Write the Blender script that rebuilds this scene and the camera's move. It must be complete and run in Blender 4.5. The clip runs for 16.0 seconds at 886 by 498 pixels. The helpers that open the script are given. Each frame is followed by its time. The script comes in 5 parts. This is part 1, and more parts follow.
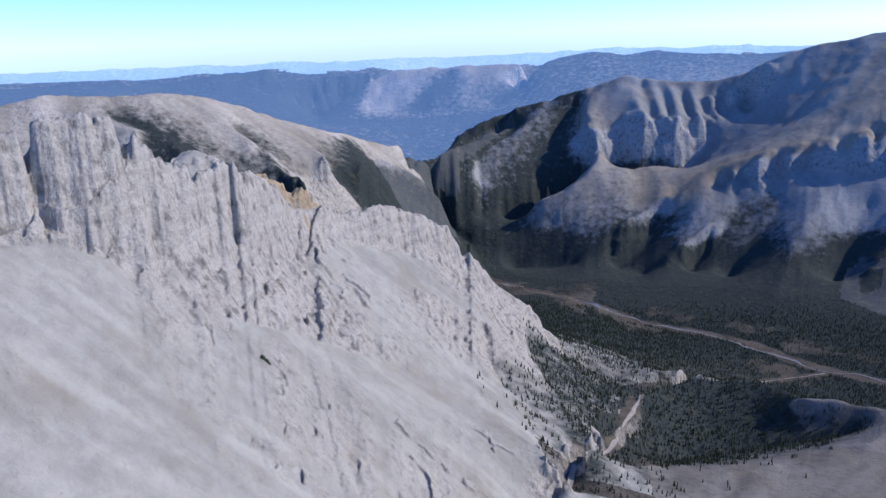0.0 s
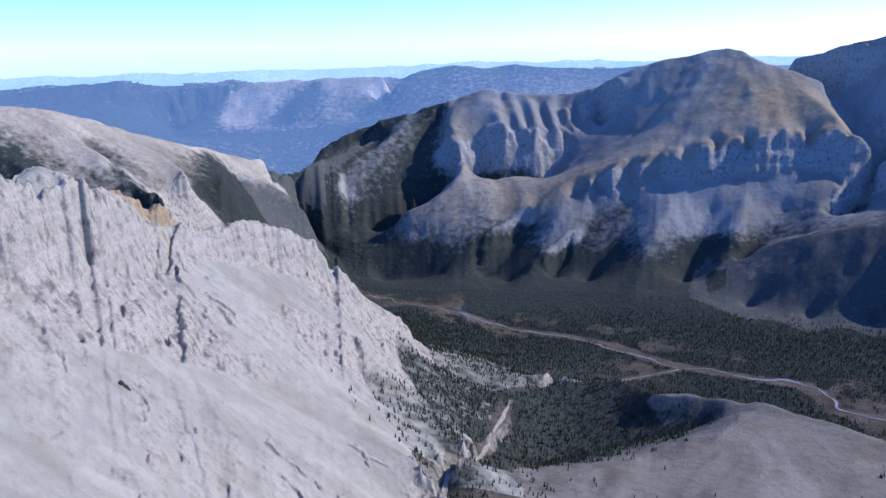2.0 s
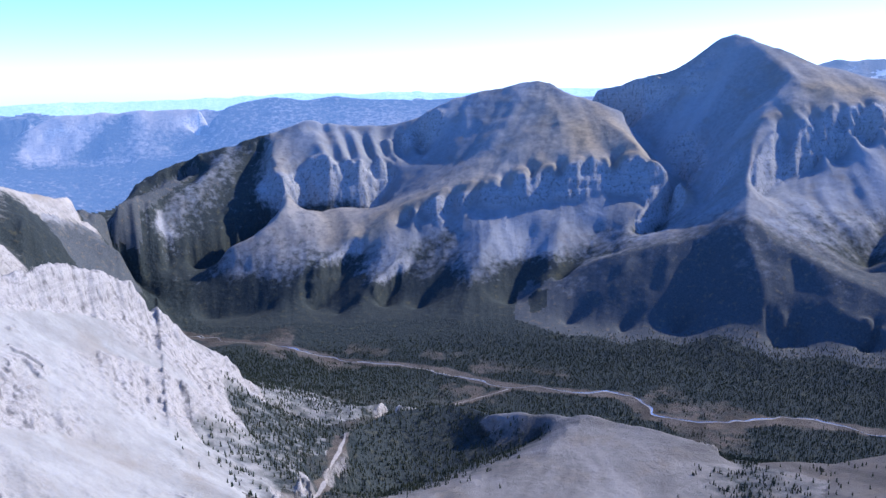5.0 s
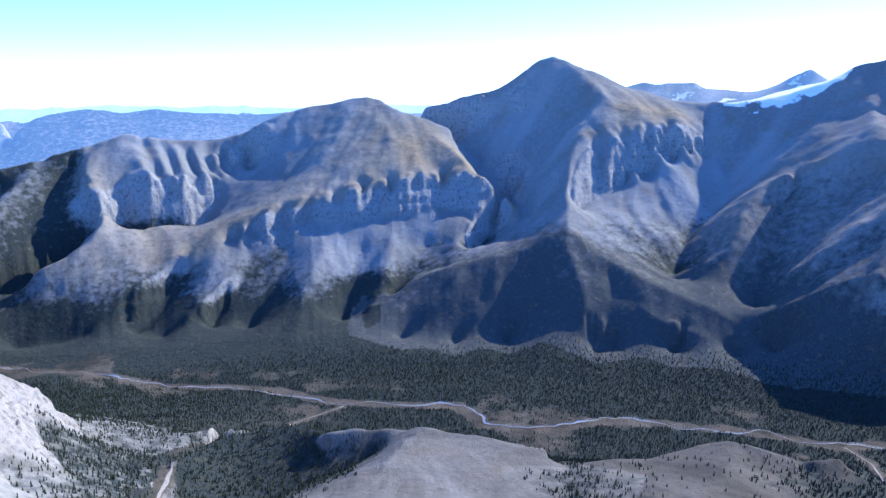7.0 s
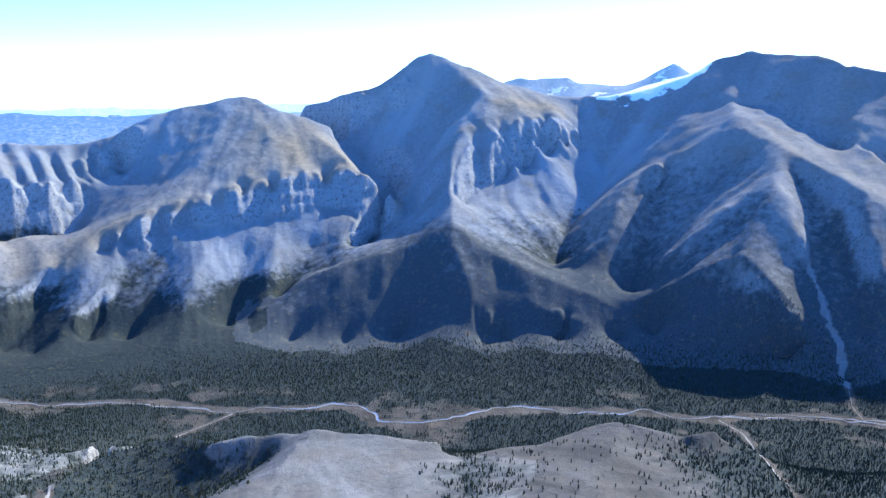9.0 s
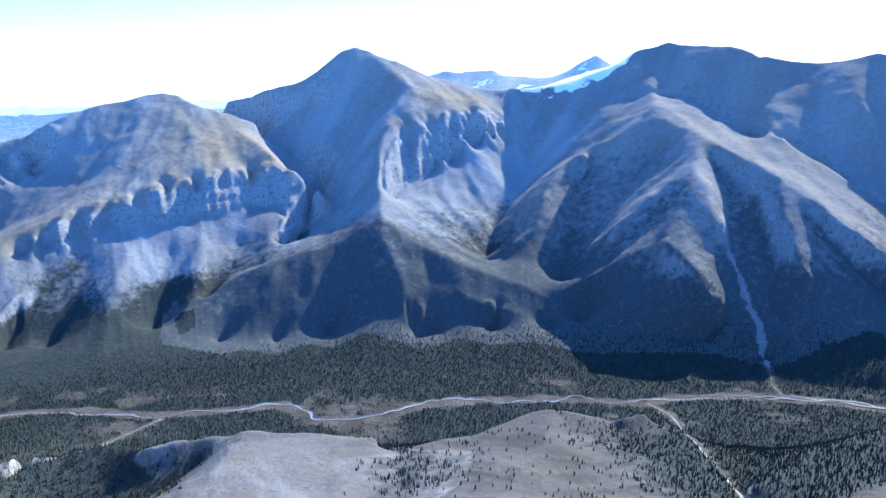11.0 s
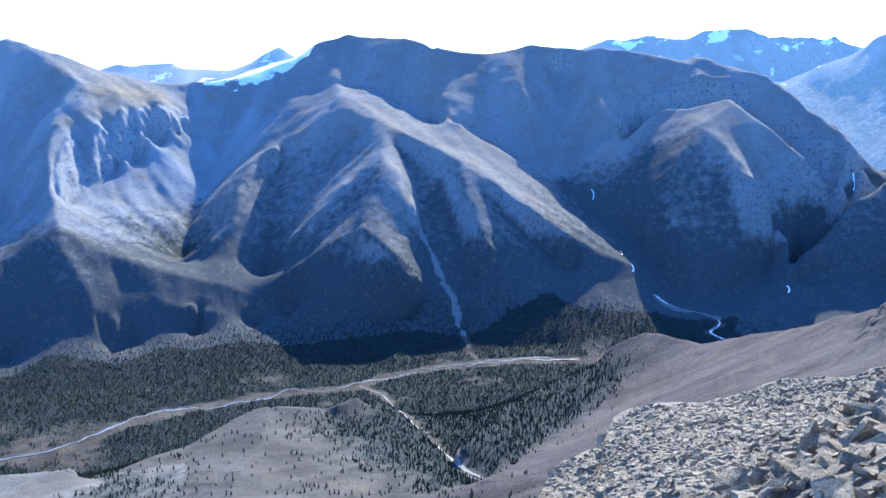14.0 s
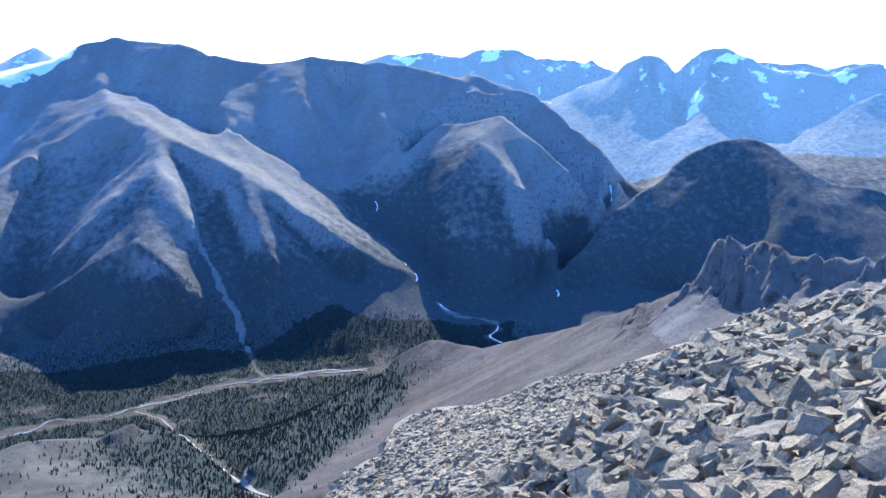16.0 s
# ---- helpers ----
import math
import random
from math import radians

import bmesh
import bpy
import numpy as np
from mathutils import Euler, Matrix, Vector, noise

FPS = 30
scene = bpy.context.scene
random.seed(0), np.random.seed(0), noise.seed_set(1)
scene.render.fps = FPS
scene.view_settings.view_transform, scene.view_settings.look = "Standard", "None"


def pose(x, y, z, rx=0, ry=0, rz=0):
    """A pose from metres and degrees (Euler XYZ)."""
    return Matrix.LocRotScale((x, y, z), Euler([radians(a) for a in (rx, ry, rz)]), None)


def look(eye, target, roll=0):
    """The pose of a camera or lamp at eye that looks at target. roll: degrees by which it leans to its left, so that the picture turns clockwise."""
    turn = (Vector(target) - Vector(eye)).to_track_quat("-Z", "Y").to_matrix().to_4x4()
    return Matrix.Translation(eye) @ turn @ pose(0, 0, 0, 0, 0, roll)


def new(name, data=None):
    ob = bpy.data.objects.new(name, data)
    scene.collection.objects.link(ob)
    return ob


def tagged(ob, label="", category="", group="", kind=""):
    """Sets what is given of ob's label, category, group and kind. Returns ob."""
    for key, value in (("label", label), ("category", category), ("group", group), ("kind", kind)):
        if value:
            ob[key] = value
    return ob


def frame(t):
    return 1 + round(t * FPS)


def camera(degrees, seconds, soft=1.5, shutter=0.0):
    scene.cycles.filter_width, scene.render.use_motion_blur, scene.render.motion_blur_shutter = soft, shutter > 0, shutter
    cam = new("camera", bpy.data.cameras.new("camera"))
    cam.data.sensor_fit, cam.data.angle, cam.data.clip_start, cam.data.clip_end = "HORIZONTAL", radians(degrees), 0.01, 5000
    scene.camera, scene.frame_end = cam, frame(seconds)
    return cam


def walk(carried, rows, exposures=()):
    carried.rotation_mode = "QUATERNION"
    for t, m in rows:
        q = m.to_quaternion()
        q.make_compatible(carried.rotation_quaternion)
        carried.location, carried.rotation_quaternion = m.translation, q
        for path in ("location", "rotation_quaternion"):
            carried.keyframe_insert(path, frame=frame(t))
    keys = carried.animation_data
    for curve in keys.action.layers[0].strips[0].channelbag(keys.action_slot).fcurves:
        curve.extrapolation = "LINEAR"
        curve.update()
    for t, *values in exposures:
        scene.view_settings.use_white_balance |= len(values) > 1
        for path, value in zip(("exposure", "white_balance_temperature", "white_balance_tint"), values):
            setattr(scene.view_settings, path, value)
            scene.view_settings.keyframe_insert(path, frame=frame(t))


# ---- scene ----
# The camera stands on a summit 800 m above the valley floor and turns to its right.
SUMMIT = 800.0
cam = camera(56.8, 16.0)
# seconds, heading (left positive), pitch, lean
ROWS = [
    (0, -0.00, -14.62, -1.98),
    (0.5, -1.67, -14.54, -2.14),
    (1, -4.16, -14.42, -1.76),
    (1.5, -6.92, -14.25, -1.55),
    (2, -9.53, -14.03, -1.30),
    (2.5, -11.82, -13.76, -1.09),
    (3, -13.45, -13.45, -0.55),
    (3.5, -14.85, -13.21, -0.59),
    (4, -16.43, -12.93, -1.11),
    (4.5, -19.40, -12.59, -1.21),
    (4.7, -20.36, -12.38, -1.22),
    (7, -33.77, -11.16, 0.13),
    (7.5, -36.49, -11.27, -0.77),
    (8, -38.31, -11.38, -1.22),
    (8.5, -40.09, -11.40, -0.78),
    (9, -41.87, -11.38, -0.63),
    (11.5, -50.96, -12.35, -1.68),
    (12, -57.05, -12.74, -1.91),
    (12.5, -60.67, -12.90, -2.02),
    (13, -62.40, -13.14, -1.72),
    (13.5, -64.16, -13.14, -1.97),
    (14, -68.01, -12.99, -1.83),
    (14.5, -72.55, -12.71, -1.57),
    (15, -77.89, -12.50, -2.27),
    (15.5, -79.89, -12.57, -0.21),
    (16, -83.33, -12.36, 0.37),
]
ARM = 0.35  # the camera is held this far in front of the body's axis


def held(yaw, pitch, lean):
    a = radians(yaw)
    return pose(-ARM * math.sin(a), ARM * math.cos(a) - ARM, SUMMIT, 90 + pitch, 0, yaw) @ pose(0, 0, 0, 0, 0, lean)


walk(cam, [(t, held(y, p, l)) for t, y, p, l in ROWS], [(0.0, 0.3, 4900, 19), (1.5, 0.42, 4850, 20), (4.5, 0.8, 4700, 23), (7.5, 1.2, 4600, 14), (11.5, 1.58, 4530, 9), (16.0, 1.6, 4580, 10)])

# ---- light ----
SUN_AZ, SUN_EL = 87.0, 34.0  # degrees right of the first heading, degrees up
world = bpy.data.worlds.new("world")
scene.world = world
world.use_nodes = True
wn = world.node_tree
wn.nodes.clear()
sky = wn.nodes.new("ShaderNodeTexSky")
sky.sky_type, sky.sun_disc = "NISHITA", False
sky.sun_elevation, sky.sun_rotation = radians(SUN_EL), radians(SUN_AZ)
sky.altitude, sky.air_density, sky.dust_density, sky.ozone_density = 2500, 1.0, 0.8, 5.0
back = wn.nodes.new("ShaderNodeBackground")
back.inputs["Strength"].default_value = 0.15
wout = wn.nodes.new("ShaderNodeOutputWorld")
wn.links.new(sky.outputs[0], back.inputs[0])
wn.links.new(back.outputs[0], wout.inputs[0])
sun = new("sun", bpy.data.lights.new("sun", "SUN"))
sun.data.energy, sun.data.angle, sun.data.color = 4.3, radians(0.5), (1.0, 0.77, 0.44)
_a, _e = radians(SUN_AZ), radians(SUN_EL)
sun.matrix_world = look((math.sin(_a) * math.cos(_e) * 900, math.cos(_a) * math.cos(_e) * 900, 900 + math.sin(_e) * 900), (0, 0, 900))


# ---- noise on arrays ----
def hash2(ix, iy, seed):
    h = ix * np.uint32(374761393) + iy * np.uint32(668265263) + np.uint32((seed * 1442695041) & 0xFFFFFFFF)
    h = (h ^ (h >> np.uint32(13))) * np.uint32(1274126177)
    h = (h ^ (h >> np.uint32(16))) * np.uint32(2246822519)
    return ((h ^ (h >> np.uint32(15))) & np.uint32(0xFFFFFF)).astype(np.float32) / np.float32(0xFFFFFF)


def vnoise(x, y, seed=0):
    """Smooth value noise, -1 to 1."""
    ix, iy = np.floor(x), np.floor(y)
    fx, fy = x - ix, y - iy
    ux, uy = fx * fx * fx * (fx * (fx * 6 - 15) + 10), fy * fy * fy * (fy * (fy * 6 - 15) + 10)
    jx, jy, one = ix.astype(np.int32).view(np.uint32), iy.astype(np.int32).view(np.uint32), np.uint32(1)
    a, b = hash2(jx, jy, seed), hash2(jx + one, jy, seed)
    c, d = hash2(jx, jy + one, seed), hash2(jx + one, jy + one, seed)
    return 2 * (a + (b - a) * ux + (c - a) * uy + (a - b - c + d) * ux * uy) - 1


def fbm(x, y, octaves=4, seed=0, gain=0.5):
    out, amp, total = 0, 1.0, 0
    for i in range(octaves):
        out = out + amp * vnoise(x * 2.03 ** i + 17.3 * i, y * 2.03 ** i - 9.1 * i, seed + i)
        total += amp
        amp *= gain
    return out / total


def ridged(x, y, octaves=3, seed=0):
    out, amp, total = 0, 1.0, 0
    for i in range(octaves):
        out = out + amp * (1 - np.abs(vnoise(x * 2.1 ** i + 5.7 * i, y * 2.1 ** i + 3.1 * i, seed + i)))
        total += amp
        amp *= 0.5
    return out / total


def step(a, b, x):
    t = np.clip((x - a) / (b - a), 0, 1)
    return t * t * (3 - 2 * t)


# ---- the plan of the land ----
def place(az, el, d):
    """A place seen from the summit: degrees to the right, degrees up, metres away on the level."""
    a = radians(az)
    return (d * math.sin(a), d * math.cos(a), SUMMIT + d * math.tan(radians(el)))


LINES = []


def line(owner, points, wood=0.0, tan=0.0, snow=0.0, back=0.0, jag=0.0):
    """A crest, rib, gully or foot of the land, along which its height is known. wood, tan, snow: how wooded, grassy and snowy it is
    there; back: how far the land falls behind a crest; jag: unevenness of the crest."""
    p = [(az, d, max(4.0, SUMMIT + d * math.tan(radians(el)))) for az, el, d in points]
    LINES.append(dict(owner=owner, p=np.array(p), wood=wood, tan=tan, snow=snow, jag=jag))
    if back:
        LINES[-1]["p"][:, 2] += 0.0034 * LINES[-1]["p"][:, 1]  # a crest keeps its full height when the skin is eased
        behind = [(az, d + 1.15 * back, max(4.0, z - back)) for az, d, z in p]
        LINES.insert(0, dict(owner=owner, p=np.array(behind), wood=max(wood, 0.3), tan=tan, snow=snow, jag=0))


# the mountain with the ribbed cirque
line("ribbed_mountain", [(-2.4, -11.42, 3113), (-0.3, -8.63, 3271), (1.7, -6.85, 3390), (4.4, -5.27, 3474), (7.9, -4.51, 3499), (10.4, -3.86, 3527)], wood=0.75, back=200)
line("ribbed_mountain", [(10.2, -3.83, 3530), (11.1, -3.60, 3529), (12.8, -3.17, 3553), (15.4, -3.51, 3556), (17.6, -3.55, 3574), (19.0, -3.31, 3587), (20.5, -3.02, 3590)], back=200, jag=6)
line("ribbed_mountain", [(20.5, -3.02, 3590), (22.0, -2.28, 3619), (25.1, -1.34, 3652), (28.9, -0.66, 3662), (30.1, -1.54, 3570), (32.2, -2.11, 3541), (34.4, -2.96, 3496)], back=220, jag=4)
line("ribbed_mountain", [(10.6, -3.70, 3538), (10.3, -5.20, 3377), (11.0, -6.85, 3211), (11.0, -8.67, 3064), (9.7, -10.23, 2975), (6.7, -11.40, 2940)], wood=0.2, tan=0.4)
line("ribbed_mountain", [(12.0, -9.47, 3040), (13.6, -9.01, 3116), (15.8, -8.93, 3225)], tan=0.4, wood=0.3)
line("ribbed_mountain", [(19.6, -4.26, 3532), (18.7, -5.83, 3458), (17.9, -7.51, 3373), (17.4, -9.20, 3283)], wood=0)
line("ribbed_mountain", [(17.4, -9.39, 3272), (14.7, -10.00, 3240), (11.4, -10.72, 3198), (8.0, -11.53, 3145), (4.6, -13.11, 3047)], wood=0.95)
line("ribbed_mountain", [(7.9, -4.51, 3499), (5.4, -6.65, 3308), (4.0, -7.93, 3210), (2.2, -9.93, 3086)], wood=0.45)
line("ribbed_mountain", [(9.4, -5.25, 3494), (7.7, -7.51, 3299), (6.0, -9.77, 3148), (2.7, -12.66, 3004)], wood=0.8)
line("ribbed_mountain", [(5.5, -6.07, 3419), (3.1, -8.07, 3289), (0.6, -10.60, 3151)], wood=0.95)
line("ribbed_mountain", [(13.2, -3.61, 3513), (13.6, -4.76, 3379), (13.9, -5.87, 3301)], wood=0)
line("ribbed_mountain", [(13.8, -3.63, 3537), (14.2, -4.77, 3430), (14.5, -5.89, 3354)], wood=0)
line("ribbed_mountain", [(14.4, -3.64, 3510), (14.8, -4.79, 3397), (15.1, -5.91, 3319)], wood=0)
line("ribbed_mountain", [(15.0, -3.65, 3536), (15.4, -4.81, 3457), (15.7, -5.93, 3381)], wood=0)
line("ribbed_mountain", [(15.6, -3.66, 3510), (16.0, -4.82, 3419), (16.3, -5.95, 3342)], wood=0)
line("ribbed_mountain", [(16.2, -3.67, 3536), (16.7, -4.84, 3485), (17.0, -5.97, 3408)], wood=0)
line("ribbed_mountain", [(16.8, -3.68, 3509), (17.3, -4.85, 3446), (17.6, -5.99, 3369)], wood=0)
line("ribbed_mountain", [(17.4, -3.69, 3535), (17.9, -4.86, 3513), (18.2, -6.00, 3436)], wood=0)
line("ribbed_mountain", [(18.1, -3.70, 3508), (18.5, -4.88, 3474), (18.8, -6.02, 3397)], wood=0)
line("ribbed_mountain", [(18.7, -3.41, 3558), (19.1, -4.89, 3541), (19.5, -6.03, 3464)], wood=0)
line("ribbed_mountain", [(19.3, -3.42, 3531), (19.8, -4.90, 3502), (20.1, -6.05, 3425)], wood=0)
line("ribbed_mountain", [(19.9, -3.43, 3557), (20.4, -4.91, 3570), (20.7, -6.06, 3495)], wood=0)
line("ribbed_mountain", [(28.9, -0.66, 3662), (30.1, -2.88, 3406), (29.4, -4.35, 3273), (28.1, -6.06, 3126)], wood=0, tan=0.6)
line("ribbed_mountain", [(32.2, -2.11, 3525), (34.0, -3.85, 3345), (35.4, -5.13, 3216)], wood=0, tan=0.7)
line("ribbed_mountain", [(31.2, -3.66, 3353), (31.8, -5.22, 3200)], tan=1)
line("ribbed_mountain", [(24.3, -3.44, 3494), (21.9, -6.28, 3327), (19.5, -8.14, 3158)], wood=0)
line("ribbed_mountain", [(13.8, -11.63, 2913), (16.4, -11.04, 2915), (18.9, -8.80, 3014), (21.4, -8.04, 3037), (24.9, -7.34, 3057), (28.1, -6.45, 3093), (30.4, -6.07, 3116), (33.2, -5.61, 3155), (35.5, -5.33, 3196), (37.8, -6.68, 3142), (38.6, -7.85, 3086)], wood=0, tan=0.8, jag=5)
line("ribbed_mountain", [(18.9, -10.41, 2970), (21.4, -9.81, 2986), (24.9, -9.37, 3000), (26.4, -9.79, 2968), (28.8, -9.20, 3002), (31.2, -8.75, 3033), (34.4, -8.43, 3073), (36.4, -8.03, 3107)], wood=0)
line("ribbed_mountain", [(19.9, -8.67, 2976), (19.7, -9.96, 2948)], wood=0)
line("ribbed_mountain", [(20.8, -8.38, 3032), (20.6, -9.69, 3002)], wood=0)
line("ribbed_mountain", [(21.7, -8.13, 3003), (21.5, -9.44, 2972)], wood=0)
line("ribbed_mountain", [(22.7, -7.95, 3053), (22.5, -9.26, 3021)], wood=0)
line("ribbed_mountain", [(23.6, -7.77, 3019), (23.4, -9.08, 2987)], wood=0)
line("ribbed_mountain", [(24.5, -7.58, 3070), (24.3, -8.90, 3037)], wood=0)
line("ribbed_mountain", [(25.5, -7.35, 3040), (25.3, -8.67, 3006)], wood=0)
line("ribbed_mountain", [(26.4, -7.08, 3096), (26.2, -8.40, 3061)], wood=0)
line("ribbed_mountain", [(27.4, -6.81, 3068), (27.2, -8.14, 3033)], wood=0)
line("ribbed_mountain", [(28.3, -6.57, 3123), (28.1, -7.90, 3087)], wood=0)
line("ribbed_mountain", [(29.3, -6.42, 3087), (29.1, -7.75, 3050)], wood=0)
line("ribbed_mountain", [(30.2, -6.27, 3136), (30.0, -7.60, 3099)], wood=0)
line("ribbed_mountain", [(31.1, -6.11, 3101), (31.0, -7.44, 3063)], wood=0)
line("ribbed_mountain", [(32.1, -5.95, 3150), (31.9, -7.29, 3112)], wood=0)
line("ribbed_mountain", [(33.0, -5.79, 3158), (32.9, -7.12, 3113)], wood=0)
line("ribbed_mountain", [(34.0, -5.71, 3202), (33.8, -7.04, 3156)], wood=0)
line("ribbed_mountain", [(34.9, -5.64, 3160), (34.8, -6.98, 3115)], wood=0)
line("ribbed_mountain", [(35.9, -5.76, 3190), (35.7, -7.10, 3145)], wood=0)
line("ribbed_mountain", [(14.9, -11.70, 2894), (12.3, -12.63, 2837), (11.3, -14.20, 2757), (9.3, -15.99, 2701), (4.9, -16.20, 2763)], wood=0.5)
line("ribbed_mountain", [(16.0, -12.15, 2908), (14.4, -14.29, 2808), (12.4, -16.70, 2708)], wood=0.8)
line("ribbed_mountain", [(20.2, -10.85, 2925), (18.4, -13.06, 2779), (15.8, -15.15, 2668), (14.2, -16.51, 2645)], wood=0.25)
line("ribbed_mountain", [(22.5, -10.94, 2932), (19.7, -13.32, 2809), (17.2, -16.40, 2678)], wood=0.6)
line("ribbed_mountain", [(25.4, -10.05, 2954), (24.8, -12.18, 2793), (23.3, -15.62, 2596)], wood=0)
line("ribbed_mountain", [(23.2, -11.35, 2906), (21.2, -13.98, 2761), (19.9, -16.59, 2637)], wood=0.4)
line("ribbed_mountain", [(28.0, -11.08, 2916), (27.3, -14.21, 2746), (26.3, -16.21, 2635)], wood=0.3)
line("ribbed_mountain", [(30.4, -9.73, 2970), (29.8, -12.68, 2766), (28.3, -15.21, 2625)], wood=0)
line("ribbed_mountain", [(32.8, -10.73, 2948), (31.6, -12.89, 2814), (29.9, -14.85, 2698)], wood=0.2)
line("ribbed_mountain", [(35.6, -8.94, 3029), (34.4, -11.12, 2873), (33.6, -12.70, 2763)], wood=0.1)
# the dark pointed peak
line("pointed_peak", [(32.2, -1.43, 3845), (34.9, -0.71, 3823), (37.0, -0.36, 3772), (38.8, 0.57, 3783), (40.3, 1.68, 3825), (41.4, 1.97, 3848), (42.6, 1.47, 3800), (44.6, 0.70, 3755), (46.1, -0.00, 3730), (47.6, -0.47, 3727), (49.8, -1.17, 3670), (51.5, -1.38, 3666)], back=250, jag=3, tan=0.2)
line("pointed_peak", [(41.4, 1.97, 3848), (43.4, 0.71, 3668), (45.2, -1.02, 3474), (44.9, -2.09, 3365), (43.2, -3.19, 3265), (42.7, -4.35, 3163), (42.6, -7.01, 2955), (42.5, -9.57, 2766)], wood=0, tan=0.2)
line("pointed_peak", [(34.8, -3.77, 3648), (36.6, -6.13, 3455), (38.5, -7.74, 3333), (37.3, -10.27, 3086), (35.9, -11.69, 2930)], wood=0)
line("pointed_peak", [(38.7, -1.91, 3658), (39.4, -5.79, 3331), (39.7, -9.34, 3037)], wood=0)
line("pointed_peak", [(45.2, -1.13, 3464), (47.6, -1.42, 3503), (50.0, -1.71, 3561)], tan=0.9)
line("pointed_peak", [(43.2, -3.19, 3268), (44.9, -2.67, 3342), (47.3, -2.45, 3398), (50.0, -2.01, 3504)], tan=0.5, jag=5)
line("pointed_peak", [(43.0, -8.67, 2974), (44.5, -7.61, 3098), (46.5, -6.44, 3243), (48.9, -5.55, 3370), (51.5, -4.69, 3469)], wood=0)
line("pointed_peak", [(43.6, -3.27, 3254), (43.8, -4.82, 3166), (43.7, -6.19, 3113)], wood=0)
line("pointed_peak", [(44.3, -3.03, 3327), (44.5, -4.59, 3246), (44.5, -5.95, 3178)], wood=0)
line("pointed_peak", [(45.1, -2.84, 3317), (45.3, -4.39, 3227), (45.2, -5.75, 3173)], wood=0)
line("pointed_peak", [(45.9, -2.77, 3375), (46.1, -4.32, 3295), (46.0, -5.68, 3235)], wood=0)
line("pointed_peak", [(46.7, -2.70, 3354), (46.9, -4.24, 3264), (46.8, -5.60, 3216)], wood=0)
line("pointed_peak", [(47.5, -2.62, 3415), (47.7, -4.16, 3346), (47.6, -5.52, 3286)], wood=0)
line("pointed_peak", [(48.2, -2.51, 3398), (48.4, -4.05, 3312), (48.4, -5.41, 3272)], wood=0)
line("pointed_peak", [(49.0, -2.41, 3477), (49.2, -3.95, 3407), (49.2, -5.30, 3347)], wood=0)
line("pointed_peak", [(49.8, -2.30, 3455), (50.0, -3.84, 3374), (49.9, -5.19, 3333)], wood=0)
line("pointed_peak", [(50.5, -2.94, 3460), (50.8, -4.47, 3394), (50.7, -5.82, 3336)], wood=0)
line("pointed_peak", [(43.7, -9.78, 2795), (46.5, -10.17, 2841), (49.9, -9.56, 2973)], wood=0)
line("pointed_peak", [(51.5, -1.64, 3660), (51.9, -3.92, 3498), (53.2, -6.03, 3352), (52.8, -7.57, 3213), (50.7, -9.74, 3029), (49.9, -12.69, 2781)], wood=0)
# the wooded hill at its foot
line("wooded_foothill", [(27.2, -15.80, 2640), (30.4, -14.10, 2681), (33.3, -12.61, 2716), (36.1, -12.01, 2709), (39.3, -11.22, 2706), (42.5, -9.57, 2757), (44.5, -11.16, 2674), (49.0, -13.29, 2578), (52.6, -14.37, 2534), (55.3, -15.60, 2496), (57.3, -17.27, 2455)], wood=0.72)
line("wooded_foothill", [(42.5, -9.65, 2752), (43.2, -12.14, 2596), (43.9, -14.91, 2472), (44.7, -17.65, 2407), (45.0, -19.20, 2394)], wood=0.62)
line("wooded_foothill", [(45.5, -12.54, 2614), (45.7, -16.08, 2462), (46.0, -18.80, 2420)], wood=0.95)
line("wooded_foothill", [(47.8, -14.49, 2522), (49.2, -15.44, 2467), (53.0, -16.48, 2441), (54.6, -17.74, 2440)], wood=0.66)
line("wooded_foothill", [(50.6, -15.99, 2473), (50.2, -18.32, 2422)], wood=0.95)
line("wooded_foothill", [(40.1, -12.50, 2645), (39.0, -15.63, 2523), (38.3, -18.74, 2458)], wood=0.95)
line("wooded_foothill", [(35.2, -12.77, 2658), (32.8, -15.01, 2549), (30.8, -17.60, 2481)], wood=0.8)
line("wooded_foothill", [(38.1, -12.46, 2653), (35.9, -15.93, 2504), (34.6, -18.98, 2440)], wood=0.85)
# the broad massif
line("broad_massif", [(49.8, -1.14, 3719), (52.5, -1.13, 3687)], back=260)
line("broad_massif", [(52.5, -1.13, 3687), (54.8, -0.84, 3680), (57.1, -0.29, 3688), (59.1, 0.47, 3719), (60.1, 1.26, 3760)], back=260, snow=0.9)
line("broad_massif", [(60.1, 1.26, 3760), (60.4, 1.51, 3775), (61.4, 1.69, 3767), (62.2, 1.96, 3777), (62.9, 1.60, 3736), (64.5, 1.40, 3703), (66.2, 1.49, 3679), (67.5, 0.85, 3609), (69.8, 0.47, 3547), (71.6, 0.22, 3537), (72.7, 0.36, 3542), (73.8, 0.83, 3567), (75.6, 0.62, 3547), (77.8, 0.25, 3533), (79.9, 0.24, 3541)], back=260, jag=3)
line("broad_massif", [(79.9, 0.24, 3541), (81.9, -0.04, 3521), (83.6, -0.45, 3481), (85.3, -1.19, 3409), (86.9, -1.82, 3351), (87.8, -1.70, 3360)], back=260, jag=3)
line("broad_massif", [(85.0, -0.24, 3498), (87.0, -0.99, 3425), (88.3, -1.36, 3397), (89.5, -1.72, 3369), (91.7, -3.30, 3260), (94.0, -5.16, 3158), (95.7, -7.34, 3045)], back=260)
